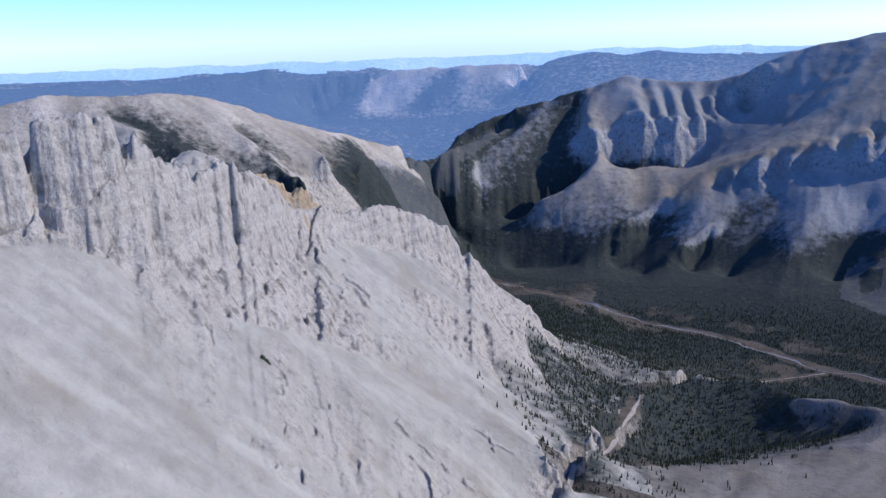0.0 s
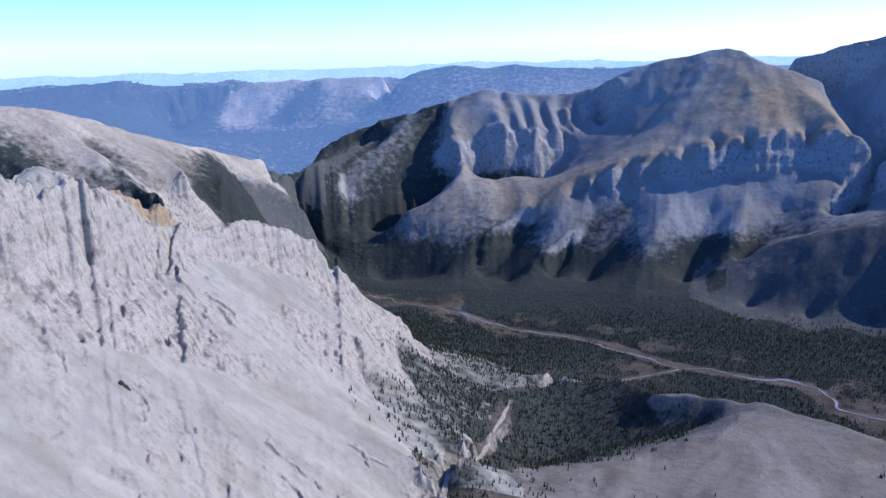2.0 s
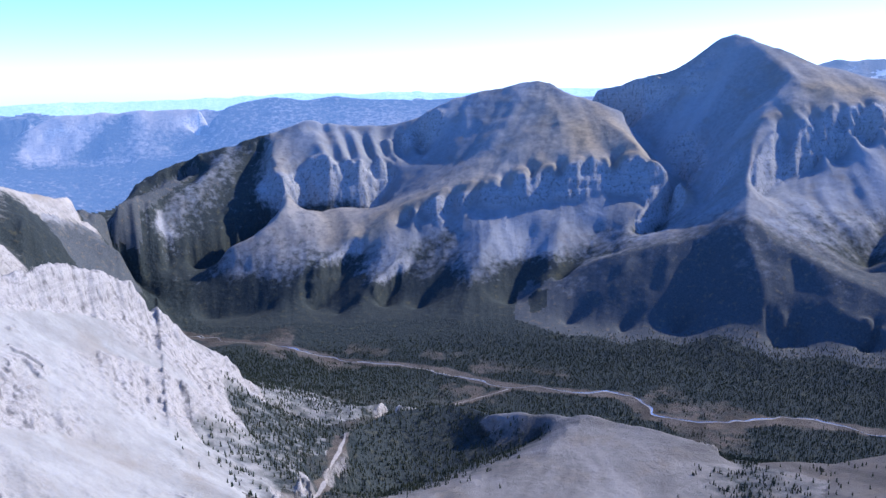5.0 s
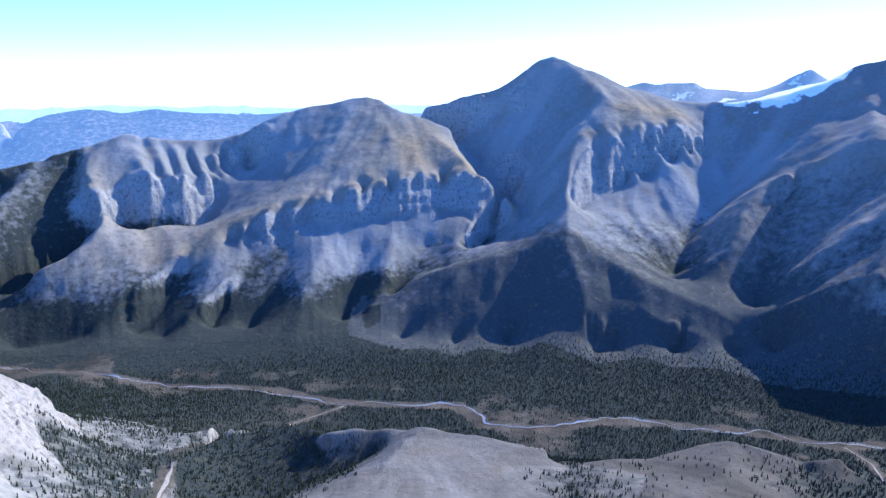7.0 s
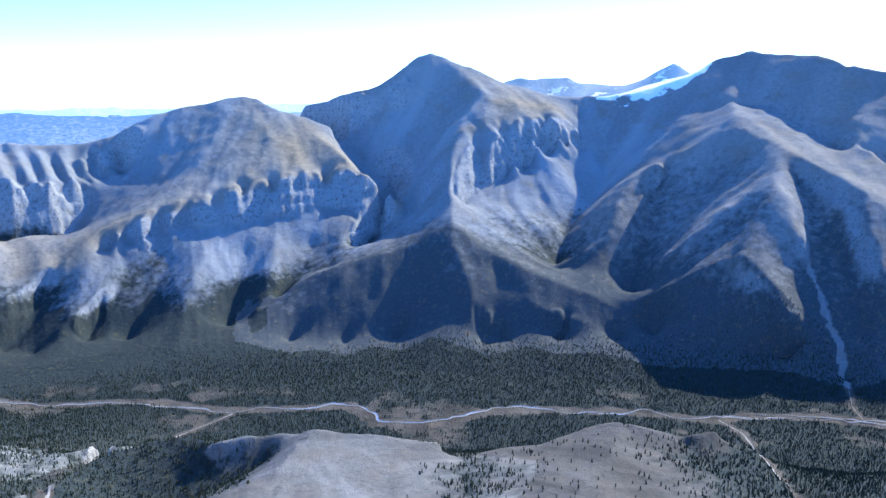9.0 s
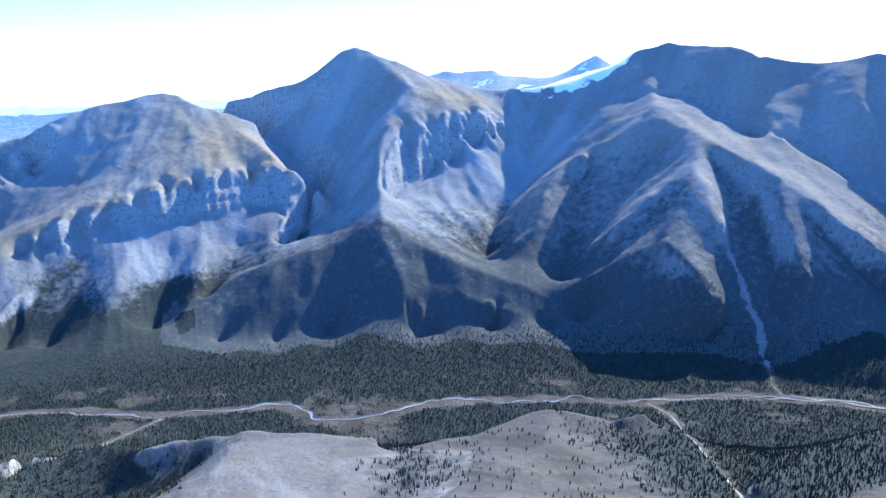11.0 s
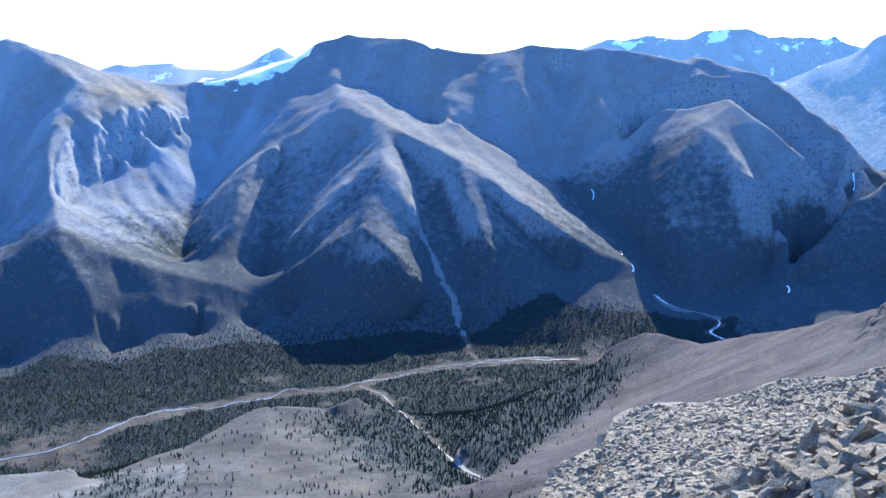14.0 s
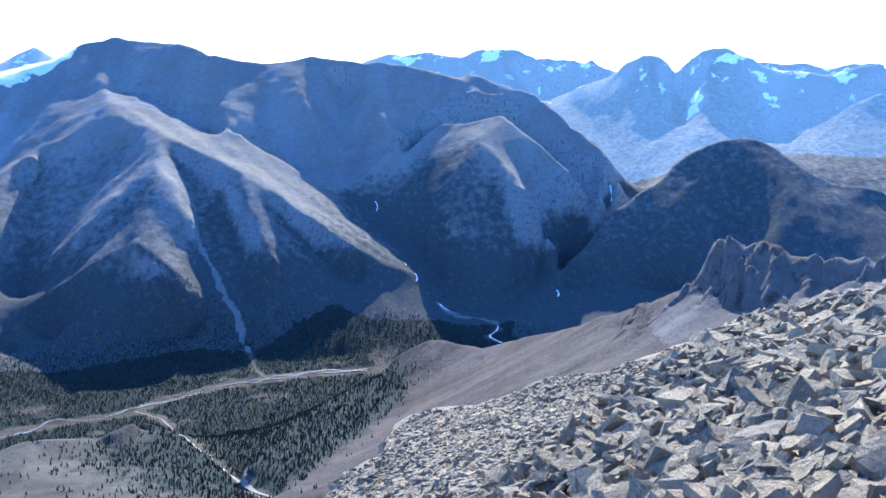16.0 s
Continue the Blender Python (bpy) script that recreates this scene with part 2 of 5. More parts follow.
line("broad_massif", [(61.8, 1.42, 3739), (60.8, -0.60, 3540), (61.6, -2.72, 3241)], wood=0)
line("broad_massif", [(61.6, -2.72, 3241), (62.8, -3.53, 3141), (64.7, -4.44, 3030), (67.0, -5.58, 2916), (69.4, -6.98, 2790), (72.5, -9.13, 2673), (75.2, -11.04, 2596), (77.5, -12.52, 2550), (80.4, -13.73, 2548), (82.6, -14.61, 2571)], wood=0.2, tan=0.4)
line("broad_massif", [(61.6, -2.72, 3241), (59.3, -3.91, 3179), (56.9, -5.05, 3130), (55.2, -6.15, 3090), (53.6, -7.43, 3050), (51.9, -8.90, 3001), (50.4, -10.75, 2901)], wood=0.1, tan=0.2)
line("broad_massif", [(55.2, -6.15, 3090), (54.0, -8.43, 2916), (53.4, -10.16, 2805), (51.7, -12.01, 2728), (49.9, -13.13, 2726)], wood=0.35, tan=0.4)
line("broad_massif", [(52.9, -11.31, 2754), (51.7, -12.09, 2724), (49.9, -13.13, 2726)], wood=0.9)
line("broad_massif", [(57.6, -5.67, 3157), (56.3, -7.56, 3059), (56.2, -11.09, 2835), (55.6, -14.61, 2622)], wood=0.55)
line("broad_massif", [(64.7, -4.55, 3019), (64.0, -5.81, 2908), (61.5, -8.35, 2774), (59.0, -10.23, 2707), (56.9, -11.91, 2664)], wood=0.3, tan=0.2)
line("broad_massif", [(61.6, -5.42, 3073), (59.9, -7.32, 2975), (57.4, -9.97, 2847), (56.1, -12.27, 2740)], wood=0.4)
line("broad_massif", [(64.3, -7.06, 2783), (62.8, -9.18, 2642), (62.2, -11.13, 2525), (59.7, -12.43, 2515), (56.8, -14.08, 2504), (54.7, -15.23, 2511)], wood=0.5, tan=0.2)
line("broad_massif", [(62.7, -8.58, 2757), (60.2, -10.67, 2679), (57.7, -12.74, 2627)], wood=0.6)
line("broad_massif", [(64.0, -5.96, 2898), (64.4, -7.07, 2779), (65.4, -9.05, 2660), (66.0, -10.24, 2607)], wood=0.2, tan=0.3)
line("broad_massif", [(62.2, -11.13, 2525), (64.1, -12.76, 2425), (65.5, -14.56, 2349), (66.3, -15.94, 2314), (67.5, -17.32, 2303), (68.7, -18.86, 2311)], wood=0.5, tan=0.4)
line("broad_massif", [(65.7, -6.13, 2963), (66.8, -8.68, 2791), (66.4, -11.42, 2605), (66.6, -14.18, 2433), (67.3, -16.22, 2337), (68.3, -17.78, 2313), (69.4, -19.17, 2301)], wood=0.6)
line("broad_massif", [(69.4, -7.06, 2784), (69.6, -9.31, 2632), (71.3, -12.62, 2483), (72.9, -14.54, 2451)], wood=0.4, tan=0.3)
line("broad_massif", [(67.8, -8.70, 2753), (69.0, -12.23, 2574), (69.8, -16.14, 2414)], wood=0.75)
line("broad_massif", [(71.7, -9.52, 2700), (74.0, -12.21, 2593), (77.2, -14.81, 2529)], wood=0.75)
line("broad_massif", [(59.3, -1.88, 3473), (63.6, -1.64, 3462), (67.8, -4.25, 3193), (71.3, -6.13, 3044), (75.1, -8.07, 2925)], wood=0.3)
line("broad_massif", [(76.6, -8.29, 2954), (78.7, -10.53, 2838), (80.0, -11.76, 2771), (81.9, -13.29, 2687), (83.0, -14.59, 2620), (83.8, -15.93, 2543), (85.9, -16.73, 2517)], wood=0.9)
line("broad_massif", [(67.5, 0.77, 3599), (68.0, -1.41, 3377), (68.6, -3.51, 3165), (70.5, -5.08, 3043), (73.2, -6.65, 2972), (75.8, -7.91, 2955)], wood=0.05, tan=0.4)
line("broad_massif", [(71.3, -3.01, 3264), (72.8, -5.31, 3107), (75.5, -7.61, 2983)], wood=0.2)
line("broad_massif", [(73.8, 0.76, 3561), (73.5, -1.21, 3358), (74.3, -3.08, 3221), (75.0, -4.97, 3122)], wood=0, tan=0.2)
line("broad_massif", [(76.4, -0.93, 3503), (76.3, -3.87, 3296), (76.2, -6.10, 3127), (76.7, -8.06, 2976)], wood=0.1)
line("broad_massif", [(77.8, 0.18, 3519), (78.1, -2.43, 3299), (79.3, -3.37, 3232), (80.6, -4.36, 3176), (78.7, -6.49, 3032)], wood=0.1, tan=0.3)
# the pyramid spur and the ridge across the side valley
line("pyramid_spur", [(79.6, -7.21, 3040), (81.6, -4.94, 3155), (83.1, -3.85, 3207), (85.1, -3.76, 3174), (87.4, -3.08, 3202), (89.0, -4.41, 3115), (90.6, -5.74, 3044), (92.6, -7.12, 2987), (94.8, -8.53, 2965)], wood=0.1, tan=0.3, back=60)
line("pyramid_spur", [(87.4, -3.08, 3202), (85.7, -4.84, 3017), (87.9, -6.76, 2876), (89.7, -8.48, 2778), (91.3, -10.39, 2734)], wood=0.1, tan=0.5)
line("pyramid_spur", [(85.7, -4.84, 3017), (84.3, -6.80, 2889), (84.0, -9.95, 2737), (85.2, -13.09, 2633), (86.3, -16.03, 2551)], wood=0.6, tan=0.2)
line("pyramid_spur", [(82.7, -6.42, 2998), (81.6, -8.78, 2868), (82.0, -11.93, 2716)], wood=0.8)
line("pyramid_spur", [(87.1, -7.94, 2839), (87.6, -10.68, 2727), (88.0, -13.43, 2653)], wood=0.7)
line("pyramid_spur", [(90.2, -7.10, 2970), (91.9, -9.01, 2920)], wood=0.4)
line("pyramid_spur", [(96.4, -7.50, 3123), (95.3, -8.39, 3069), (93.5, -9.81, 2981), (92.0, -11.04, 2919), (91.0, -13.03, 2774), (89.3, -15.05, 2638), (86.9, -16.69, 2523)], wood=0.9)
line("side_valley_hill", [(91.5, -14.50, 2640), (94.3, -10.67, 2835), (96.5, -8.54, 2950), (97.9, -7.45, 3009), (99.3, -6.07, 3090), (101.0, -4.96, 3161), (102.8, -4.28, 3207), (104.1, -4.23, 3212), (105.6, -5.08, 3165), (107.0, -6.09, 3109), (109.1, -7.11, 3061), (111.9, -7.37, 3061)], wood=0.6, back=80, jag=6)
line("side_valley_hill", [(101.0, -4.96, 3161), (100.5, -7.90, 2938), (98.8, -10.26, 2799), (98.2, -12.21, 2734)], wood=0.7)
line("side_valley_hill", [(104.2, -4.30, 3207), (106.5, -7.57, 2944), (108.4, -9.60, 2820), (110.2, -11.92, 2724)], wood=0.7, tan=0.2)
line("side_valley_hill", [(103.0, -7.40, 3034), (103.3, -11.10, 2845)], wood=0.7)
line("side_valley_hill", [(92.1, -14.86, 2661), (96.0, -13.88, 2706), (99.9, -14.76, 2680)], wood=0.9)
# ranges at the end of the view
line("snowy_range", [(90.5, -2.28, 4450), (92.0, -1.51, 4440), (93.4, -0.82, 4430), (94.9, -0.18, 4400), (95.6, 0.64, 4370), (96.9, 1.19, 4350), (97.6, 1.12, 4350), (98.9, 0.22, 4350), (100.3, 1.01, 4340), (101.3, 1.30, 4330), (102.3, 1.37, 4330), (103.7, 0.77, 4340), (105.1, 0.04, 4360), (106.8, -0.16, 4360), (109.0, 0.06, 4340), (111.0, 0.78, 4320)], snow=0.2, back=250, jag=26)
line("snowy_range", [(96.9, 1.19, 4350), (97.2, -0.90, 4150), (97.7, -3.11, 3950)], snow=0.1, wood=0.5)
line("snowy_range", [(101.3, 1.30, 4330), (100.7, -0.86, 4120), (103.0, -2.99, 3930)], snow=0.2, wood=0.5)
line("snowy_range", [(98.7, -0.15, 4380), (99.4, -2.34, 4220), (99.2, -4.20, 4000)], snow=0.1, wood=0.6)
line("snowy_range", [(111.2, -1.23, 4020), (109.2, -2.30, 3980), (107.1, -3.76, 3930), (105.6, -5.08, 3850)], wood=0.5, back=100)
line("snowy_range", [(92.4, -2.45, 4300), (94.0, -4.32, 4000), (96.0, -6.18, 3650)], wood=0.6)
line("snowy_range", [(96.7, -5.40, 3700), (101.0, -3.96, 3800), (106.2, -4.51, 3900)], wood=0.5)
line("far_snowy_range", [(74.7, 0.14, 4800), (77.7, 0.61, 4800), (79.6, 1.22, 4800), (80.8, 0.93, 4800), (82.7, 1.17, 4800), (84.6, 0.81, 4800), (85.6, 1.63, 4800), (86.9, 1.45, 4800), (88.4, 1.76, 4800), (89.4, 1.09, 4800), (90.7, 1.17, 4800), (92.6, 0.63, 4800), (95.3, 0.12, 4800), (98.6, 0.03, 4820)], snow=0.19, jag=22)
line("far_snowy_range", [(98.6, 0.03, 4820), (104.8, 0.60, 4820), (106.4, 0.67, 4820), (108.4, 0.33, 4820), (110.8, 0.88, 4820)], snow=0.19, jag=22)
line("far_snowy_range", [(80.0, -1.03, 4600), (87.0, -0.99, 4580), (91.3, -2.65, 4550)], wood=0.2)
line("far_peaks", [(44.1, -0.19, 4720), (46.4, 0.16, 4720), (47.2, 0.54, 4720), (48.5, 0.20, 4720), (50.5, 0.50, 4720), (51.4, -0.01, 4720), (54.0, -0.25, 4720), (55.6, 0.14, 4680), (57.4, 1.31, 4650), (58.7, 0.52, 4660), (61.7, -0.07, 4720)], jag=10, snow=0.05)
line("far_peaks", [(53.1, -0.74, 3980), (55.4, -0.38, 3980), (57.5, 0.23, 3980), (59.5, 0.83, 3970)], snow=1)
# a bright limestone ridge beyond the scree, and the hills towards the plains
line("limestone_ridge", [(-36.1, -3.03, 2100), (-27.7, -3.34, 2180), (-25.8, -3.12, 2190), (-24.5, -2.86, 2200), (-22.6, -3.04, 2210), (-21.3, -3.05, 2220), (-16.8, -3.22, 2280), (-15.0, -3.76, 2320), (-12.5, -4.63, 2380), (-10.7, -5.30, 2430), (-8.4, -5.98, 2500), (-6.2, -6.59, 2600), (-3.1, -7.54, 2850), (-1.9, -8.02, 2950)], wood=0, back=150, tan=0.2)
line("limestone_ridge", [(-16.8, -3.22, 2280), (-14.4, -5.09, 2180), (-12.0, -7.12, 2080), (-11.3, -8.12, 2020)], wood=0)
line("limestone_ridge", [(-12.5, -4.63, 2380), (-9.3, -6.71, 2250), (-7.8, -7.86, 2150)], wood=0, tan=0.5)
line("limestone_ridge", [(-24.5, -2.86, 2200), (-23.1, -4.00, 2130), (-20.2, -5.28, 2050)], wood=0.2)
line("limestone_ridge", [(-21.4, -4.29, 2150), (-18.1, -6.15, 2030), (-16.5, -7.58, 1930)], wood=0.85)
line("limestone_ridge", [(-13.8, -6.07, 2200), (-11.0, -8.53, 2000), (-9.5, -9.39, 1950)], wood=0.8)
line("limestone_ridge", [(-6.2, -6.86, 2550), (-5.5, -8.45, 2350), (-7.2, -9.92, 2250)], wood=0.9)
line("wooded_hill", [(-8.2, -10.06, 2620), (-6.3, -9.49, 2700), (-3.5, -8.93, 2850), (-0.7, -8.25, 3000), (2.5, -7.19, 3250), (4.8, -6.28, 3400)], wood=1, back=60)
line("wooded_hill", [(-3.2, -10.31, 2600), (-0.4, -10.62, 2700)], wood=1)
line("foothills", [(-8.4, -5.49, 4250), (-6.8, -4.53, 4310), (-4.8, -3.17, 4400)], wood=0.9, back=120, jag=6)
line("foothills", [(-4.8, -3.17, 4400), (-3.2, -2.28, 4430), (0.7, -2.11, 4450), (3.4, -1.98, 4460), (6.0, -1.95, 4480)], wood=0, back=120, jag=6, tan=0.7)
line("foothills", [(-3.2, -2.58, 4410), (-3.7, -3.70, 4340), (-4.9, -4.92, 4270)], wood=0)
line("foothills", [(-1.3, -2.46, 4420), (-2.1, -3.57, 4340), (-3.3, -4.86, 4260)], wood=0.1)
line("foothills", [(1.0, -2.32, 4430), (-0.2, -3.45, 4340), (-1.8, -5.11, 4240)], wood=0.95)
line("foothills", [(6.0, -2.02, 4480), (6.0, -3.45, 4370), (3.7, -4.91, 4260)], wood=0.8)
line("foothills", [(5.6, -4.96, 4250), (6.4, -2.90, 4390), (7.6, -1.99, 4480), (10.2, -1.62, 4560), (12.8, -1.77, 4580), (14.2, -1.56, 4600), (15.3, -1.55, 4600), (18.2, -1.91, 4620), (23.9, -1.80, 4660), (27.9, -1.62, 4680)], wood=0.7, back=80, jag=10)
line("foothills", [(-7.3, -5.88, 4000), (-1.4, -6.40, 3950), (0.9, -6.37, 3980)], wood=0.7)
line("foothills", [(-8.4, -5.60, 4140), (-1.4, -5.67, 4140), (3.7, -5.29, 4140)], wood=0.8)
line("foothills", [(-5.3, -5.05, 4220), (-1.0, -5.33, 4200), (3.7, -4.91, 4200)], wood=0.5)
line("foothills", [(-40.8, -2.36, 4250), (-33.4, -2.45, 4300), (-27.6, -2.43, 4350), (-24.5, -2.44, 4400), (-19.5, -2.47, 4450), (-14.1, -2.07, 4560), (-11.2, -2.01, 4600)], wood=0.8, back=60, jag=14)
line("foothills", [(-19.6, -3.43, 4200), (-14.2, -3.24, 4330), (-8.2, -2.58, 4500), (-4.4, -2.28, 4600)], wood=0.8, back=60, jag=10)
# our own mountain: cliffs above a scree bowl
line("scree_mountain", [(-43.1, -3.29, 600), (-36.3, -3.80, 640), (-30.9, -4.44, 680), (-27.9, -4.68, 700), (-26.0, -4.32, 712), (-24.7, -4.24, 718), (-21.4, -4.40, 735), (-20.7, -5.10, 745), (-19.4, -6.50, 765), (-18.7, -7.45, 780), (-17.3, -7.86, 800), (-14.7, -7.90, 845), (-12.9, -8.63, 905), (-11.8, -9.86, 950), (-10.4, -11.31, 1010)], back=60, jag=5)
line("scree_mountain", [(-10.4, -11.31, 1010), (-8.9, -11.54, 1060), (-5.7, -11.80, 1150), (-3.3, -11.53, 1220), (-1.5, -12.19, 1270), (0.7, -13.26, 1330), (1.4, -14.62, 1350)], back=50, jag=4)
line("scree_mountain", [(1.4, -14.62, 1350), (2.7, -16.23, 1390), (4.7, -17.84, 1430), (6.5, -18.94, 1465)], back=40, wood=0.15, jag=3)
line("scree_mountain", [(-37.4, -9.84, 600), (-29.0, -11.35, 674), (-25.8, -11.97, 686), (-22.5, -12.77, 704), (-19.9, -14.89, 708), (-17.2, -14.14, 764), (-13.8, -14.79, 834), (-9.8, -14.05, 972)], wood=0)
line("scree_mountain", [(-9.8, -14.05, 972), (-6.6, -13.68, 1095), (-3.4, -14.44, 1180), (-1.0, -15.02, 1235), (0.6, -15.55, 1290), (2.6, -17.22, 1345)], wood=0)
line("scree_mountain", [(-7.5, -15.39, 990), (-2.7, -16.84, 1080), (1.8, -18.97, 1150), (4.6, -20.97, 1180)], wood=0.05)
line("scree_mountain", [(-15.7, -18.13, 720), (-9.5, -20.31, 800), (-3.9, -22.66, 870), (2.4, -25.95, 890), (6.7, -28.20, 860), (8.8, -29.90, 830)], wood=0)
line("scree_mountain", [(6.3, -19.41, 1440), (5.9, -21.36, 1300), (7.1, -23.28, 1220), (9.2, -25.51, 1130), (10.9, -27.31, 1000), (10.3, -28.81, 900)], wood=0.62)
line("scree_mountain", [(2.9, -22.51, 1120), (4.6, -24.44, 1080), (7.1, -26.32, 1000), (9.2, -28.12, 920)], wood=0.4)
line("scree_mountain", [(6.5, -19.02, 1465), (8.0, -21.73, 1450), (10.9, -23.56, 1450), (13.7, -23.05, 1500), (16.9, -22.47, 1560), (20.4, -23.27, 1620)], wood=0.5, jag=4)
line("scree_mountain", [(11.3, -24.68, 1300), (12.1, -25.39, 1200)], wood=0.7)
line("scree_mountain", [(-18.1, -7.71, 1010), (-16.6, -6.75, 1030), (-14.7, -7.82, 1050)], back=60)
line("grassy_shoulder", [(-12.7, -8.72, 1060), (-11.0, -9.49, 1090), (-9.4, -10.57, 1120), (-8.1, -11.51, 1150)], tan=1, back=50)
line("grassy_shoulder", [(-12.2, -9.60, 1000), (-11.1, -10.45, 1010), (-10.0, -11.22, 1020)], tan=1)
line("scree_mountain", [(-26.8, -7.22, 712), (-26.6, -9.37, 716), (-26.4, -11.70, 696)], wood=0)
line("scree_mountain", [(-19.7, -11.61, 752), (-19.5, -13.51, 742), (-19.5, -14.93, 722)], wood=0)
line("scree_mountain", [(-16.8, -8.57, 818), (-16.9, -9.81, 806)], wood=0)
line("scree_mountain", [(-14.7, -13.25, 842), (-14.7, -14.48, 838)], wood=0)
line("scree_mountain", [(-20.7, -5.96, 752), (-20.6, -7.80, 742)], wood=0)
# two bare hilltops in front of the river
line("east_hilltop", [(24.8, -23.89, 1400), (27.8, -23.58, 1390), (29.8, -23.56, 1380), (31.1, -23.74, 1370), (32.2, -23.37, 1350), (34.5, -23.94, 1330), (36.6, -24.21, 1310), (38.7, -24.45, 1290), (40.8, -24.89, 1270), (42.5, -25.97, 1230)], wood=0, back=50, jag=2)
line("east_hilltop", [(32.2, -23.37, 1350), (30.3, -25.03, 1250), (28.8, -26.65, 1150), (25.6, -27.49, 1080)], wood=0)
line("east_hilltop", [(28.9, -26.39, 1170), (25.4, -27.66, 1090), (21.1, -28.75, 1020), (16.8, -29.85, 960)], wood=0.1)
line("east_hilltop", [(14.3, -24.61, 1330), (16.9, -23.68, 1430), (21.1, -23.07, 1480), (23.6, -23.21, 1470), (25.3, -23.65, 1430), (27.8, -23.49, 1400)], wood=1, back=30)
line("east_hilltop", [(29.0, -24.91, 1350), (27.4, -25.79, 1335), (23.2, -26.97, 1310), (18.1, -28.26, 1260), (13.7, -29.42, 1110)], wood=0.85)
line("east_hilltop", [(25.3, -25.04, 1392), (22.8, -25.76, 1380), (19.4, -26.41, 1355), (15.1, -26.92, 1260)], wood=0.95)
line("east_hilltop", [(34.5, -23.94, 1330), (34.1, -26.18, 1170), (33.6, -28.00, 1070)], wood=0)
line("east_hilltop", [(38.7, -24.97, 1240), (37.9, -26.84, 1130), (37.9, -27.93, 1070)], wood=0)
line("east_hilltop", [(43.1, -25.48, 1260), (43.4, -27.14, 1130), (43.6, -28.23, 1060)], wood=0.6)
line("west_hilltop", [(44.5, -25.51, 1285), (46.6, -25.11, 1310), (49.1, -24.81, 1330), (51.2, -24.01, 1345), (53.2, -23.37, 1350), (55.2, -22.98, 1350), (56.8, -23.29, 1340), (59.2, -23.54, 1350), (61.4, -22.93, 1380)], wood=0.1, back=50)
line("west_hilltop", [(55.0, -23.06, 1350), (54.1, -24.96, 1200), (52.2, -27.41, 1050), (50.4, -29.05, 960)], wood=0.12)
line("west_hilltop", [(55.0, -23.06, 1350), (57.0, -25.16, 1230), (60.8, -27.93, 1080), (64.2, -29.52, 1000)], wood=0.3)
line("west_hilltop", [(61.8, -22.76, 1450), (64.3, -23.87, 1400), (66.6, -26.31, 1230), (68.7, -27.64, 1130), (69.8, -29.35, 1000)], wood=0.9)
line("west_hilltop", [(58.0, -22.93, 1400), (60.9, -24.94, 1290), (65.1, -27.62, 1110)], wood=0.7)
# the spur of our own mountain to the south, with its crag
line("southern_spur", [(79.5, -20.74, 1520), (80.7, -19.47, 1510), (82.8, -18.62, 1500), (84.0, -18.92, 1460), (86.1, -19.44, 1400), (88.2, -18.84, 1330), (90.6, -18.24, 1260), (94.2, -17.16, 1120), (98.0, -15.67, 1000), (101.3, -13.96, 905)], back=50, jag=3)
line("southern_spur", [(82.8, -18.62, 1500), (81.8, -21.72, 1350), (80.1, -24.00, 1220), (77.3, -25.80, 1120), (73.0, -27.86, 1000), (70.5, -28.73, 940)], wood=0.15)
line("southern_spur", [(79.5, -20.74, 1520), (75.7, -22.35, 1450), (72.3, -24.43, 1330), (69.0, -26.72, 1130)], wood=1)
line("southern_spur", [(79.5, -21.70, 1420), (76.5, -24.28, 1280), (72.2, -27.00, 1090)], wood=1)
line("southern_spur", [(86.1, -20.14, 1330), (84.1, -22.10, 1200), (82.4, -24.01, 1050)], wood=0)
line("southern_spur", [(96.2, -17.34, 1000), (94.4, -20.15, 850), (92.4, -22.18, 750)], wood=0)
line("southern_crag", [(101.3, -13.51, 890), (101.8, -12.16, 880), (102.6, -11.23, 867), (103.3, -10.81, 857), (104.4, -11.24, 845), (106.1, -10.99, 830), (108.2, -11.63, 812), (110.2, -11.78, 795), (112.4, -11.93, 770)], back=30, jag=14)
line("southern_crag", [(102.0, -12.20, 865), (102.0, -13.59, 849), (102.1, -14.71, 838)], wood=0)
line("southern_crag", [(102.7, -11.51, 865), (102.6, -12.90, 849), (102.8, -14.01, 833)], wood=0)
line("southern_crag", [(103.3, -11.10, 855), (103.3, -12.49, 839), (103.4, -13.59, 823)], wood=0)
line("southern_crag", [(104.0, -11.38, 839), (104.0, -12.76, 823), (104.1, -13.86, 812)], wood=0)
line("southern_crag", [(104.7, -11.50, 842), (104.7, -12.87, 826), (104.8, -13.97, 810)], wood=0)
line("southern_crag", [(105.3, -11.40, 836), (105.3, -12.77, 820), (105.5, -13.86, 804)], wood=0)
line("southern_crag", [(106.0, -11.30, 819), (106.0, -12.66, 803), (106.2, -13.75, 792)], wood=0)
line("southern_crag", [(106.7, -11.44, 824), (106.7, -12.80, 808), (106.8, -13.88, 792)], wood=0)
line("southern_crag", [(107.3, -11.65, 818), (107.3, -12.99, 802), (107.5, -14.07, 786)], wood=0)
line("southern_crag", [(108.0, -11.85, 803), (108.0, -13.19, 787), (108.2, -14.26, 776)], wood=0)
line("southern_crag", [(108.7, -11.95, 807), (108.7, -13.28, 791), (108.8, -14.35, 775)], wood=0)
line("southern_crag", [(101.4, -14.34, 872), (103.7, -15.36, 810), (105.1, -15.40, 790), (107.1, -14.44, 775), (110.5, -14.04, 740)], wood=0)

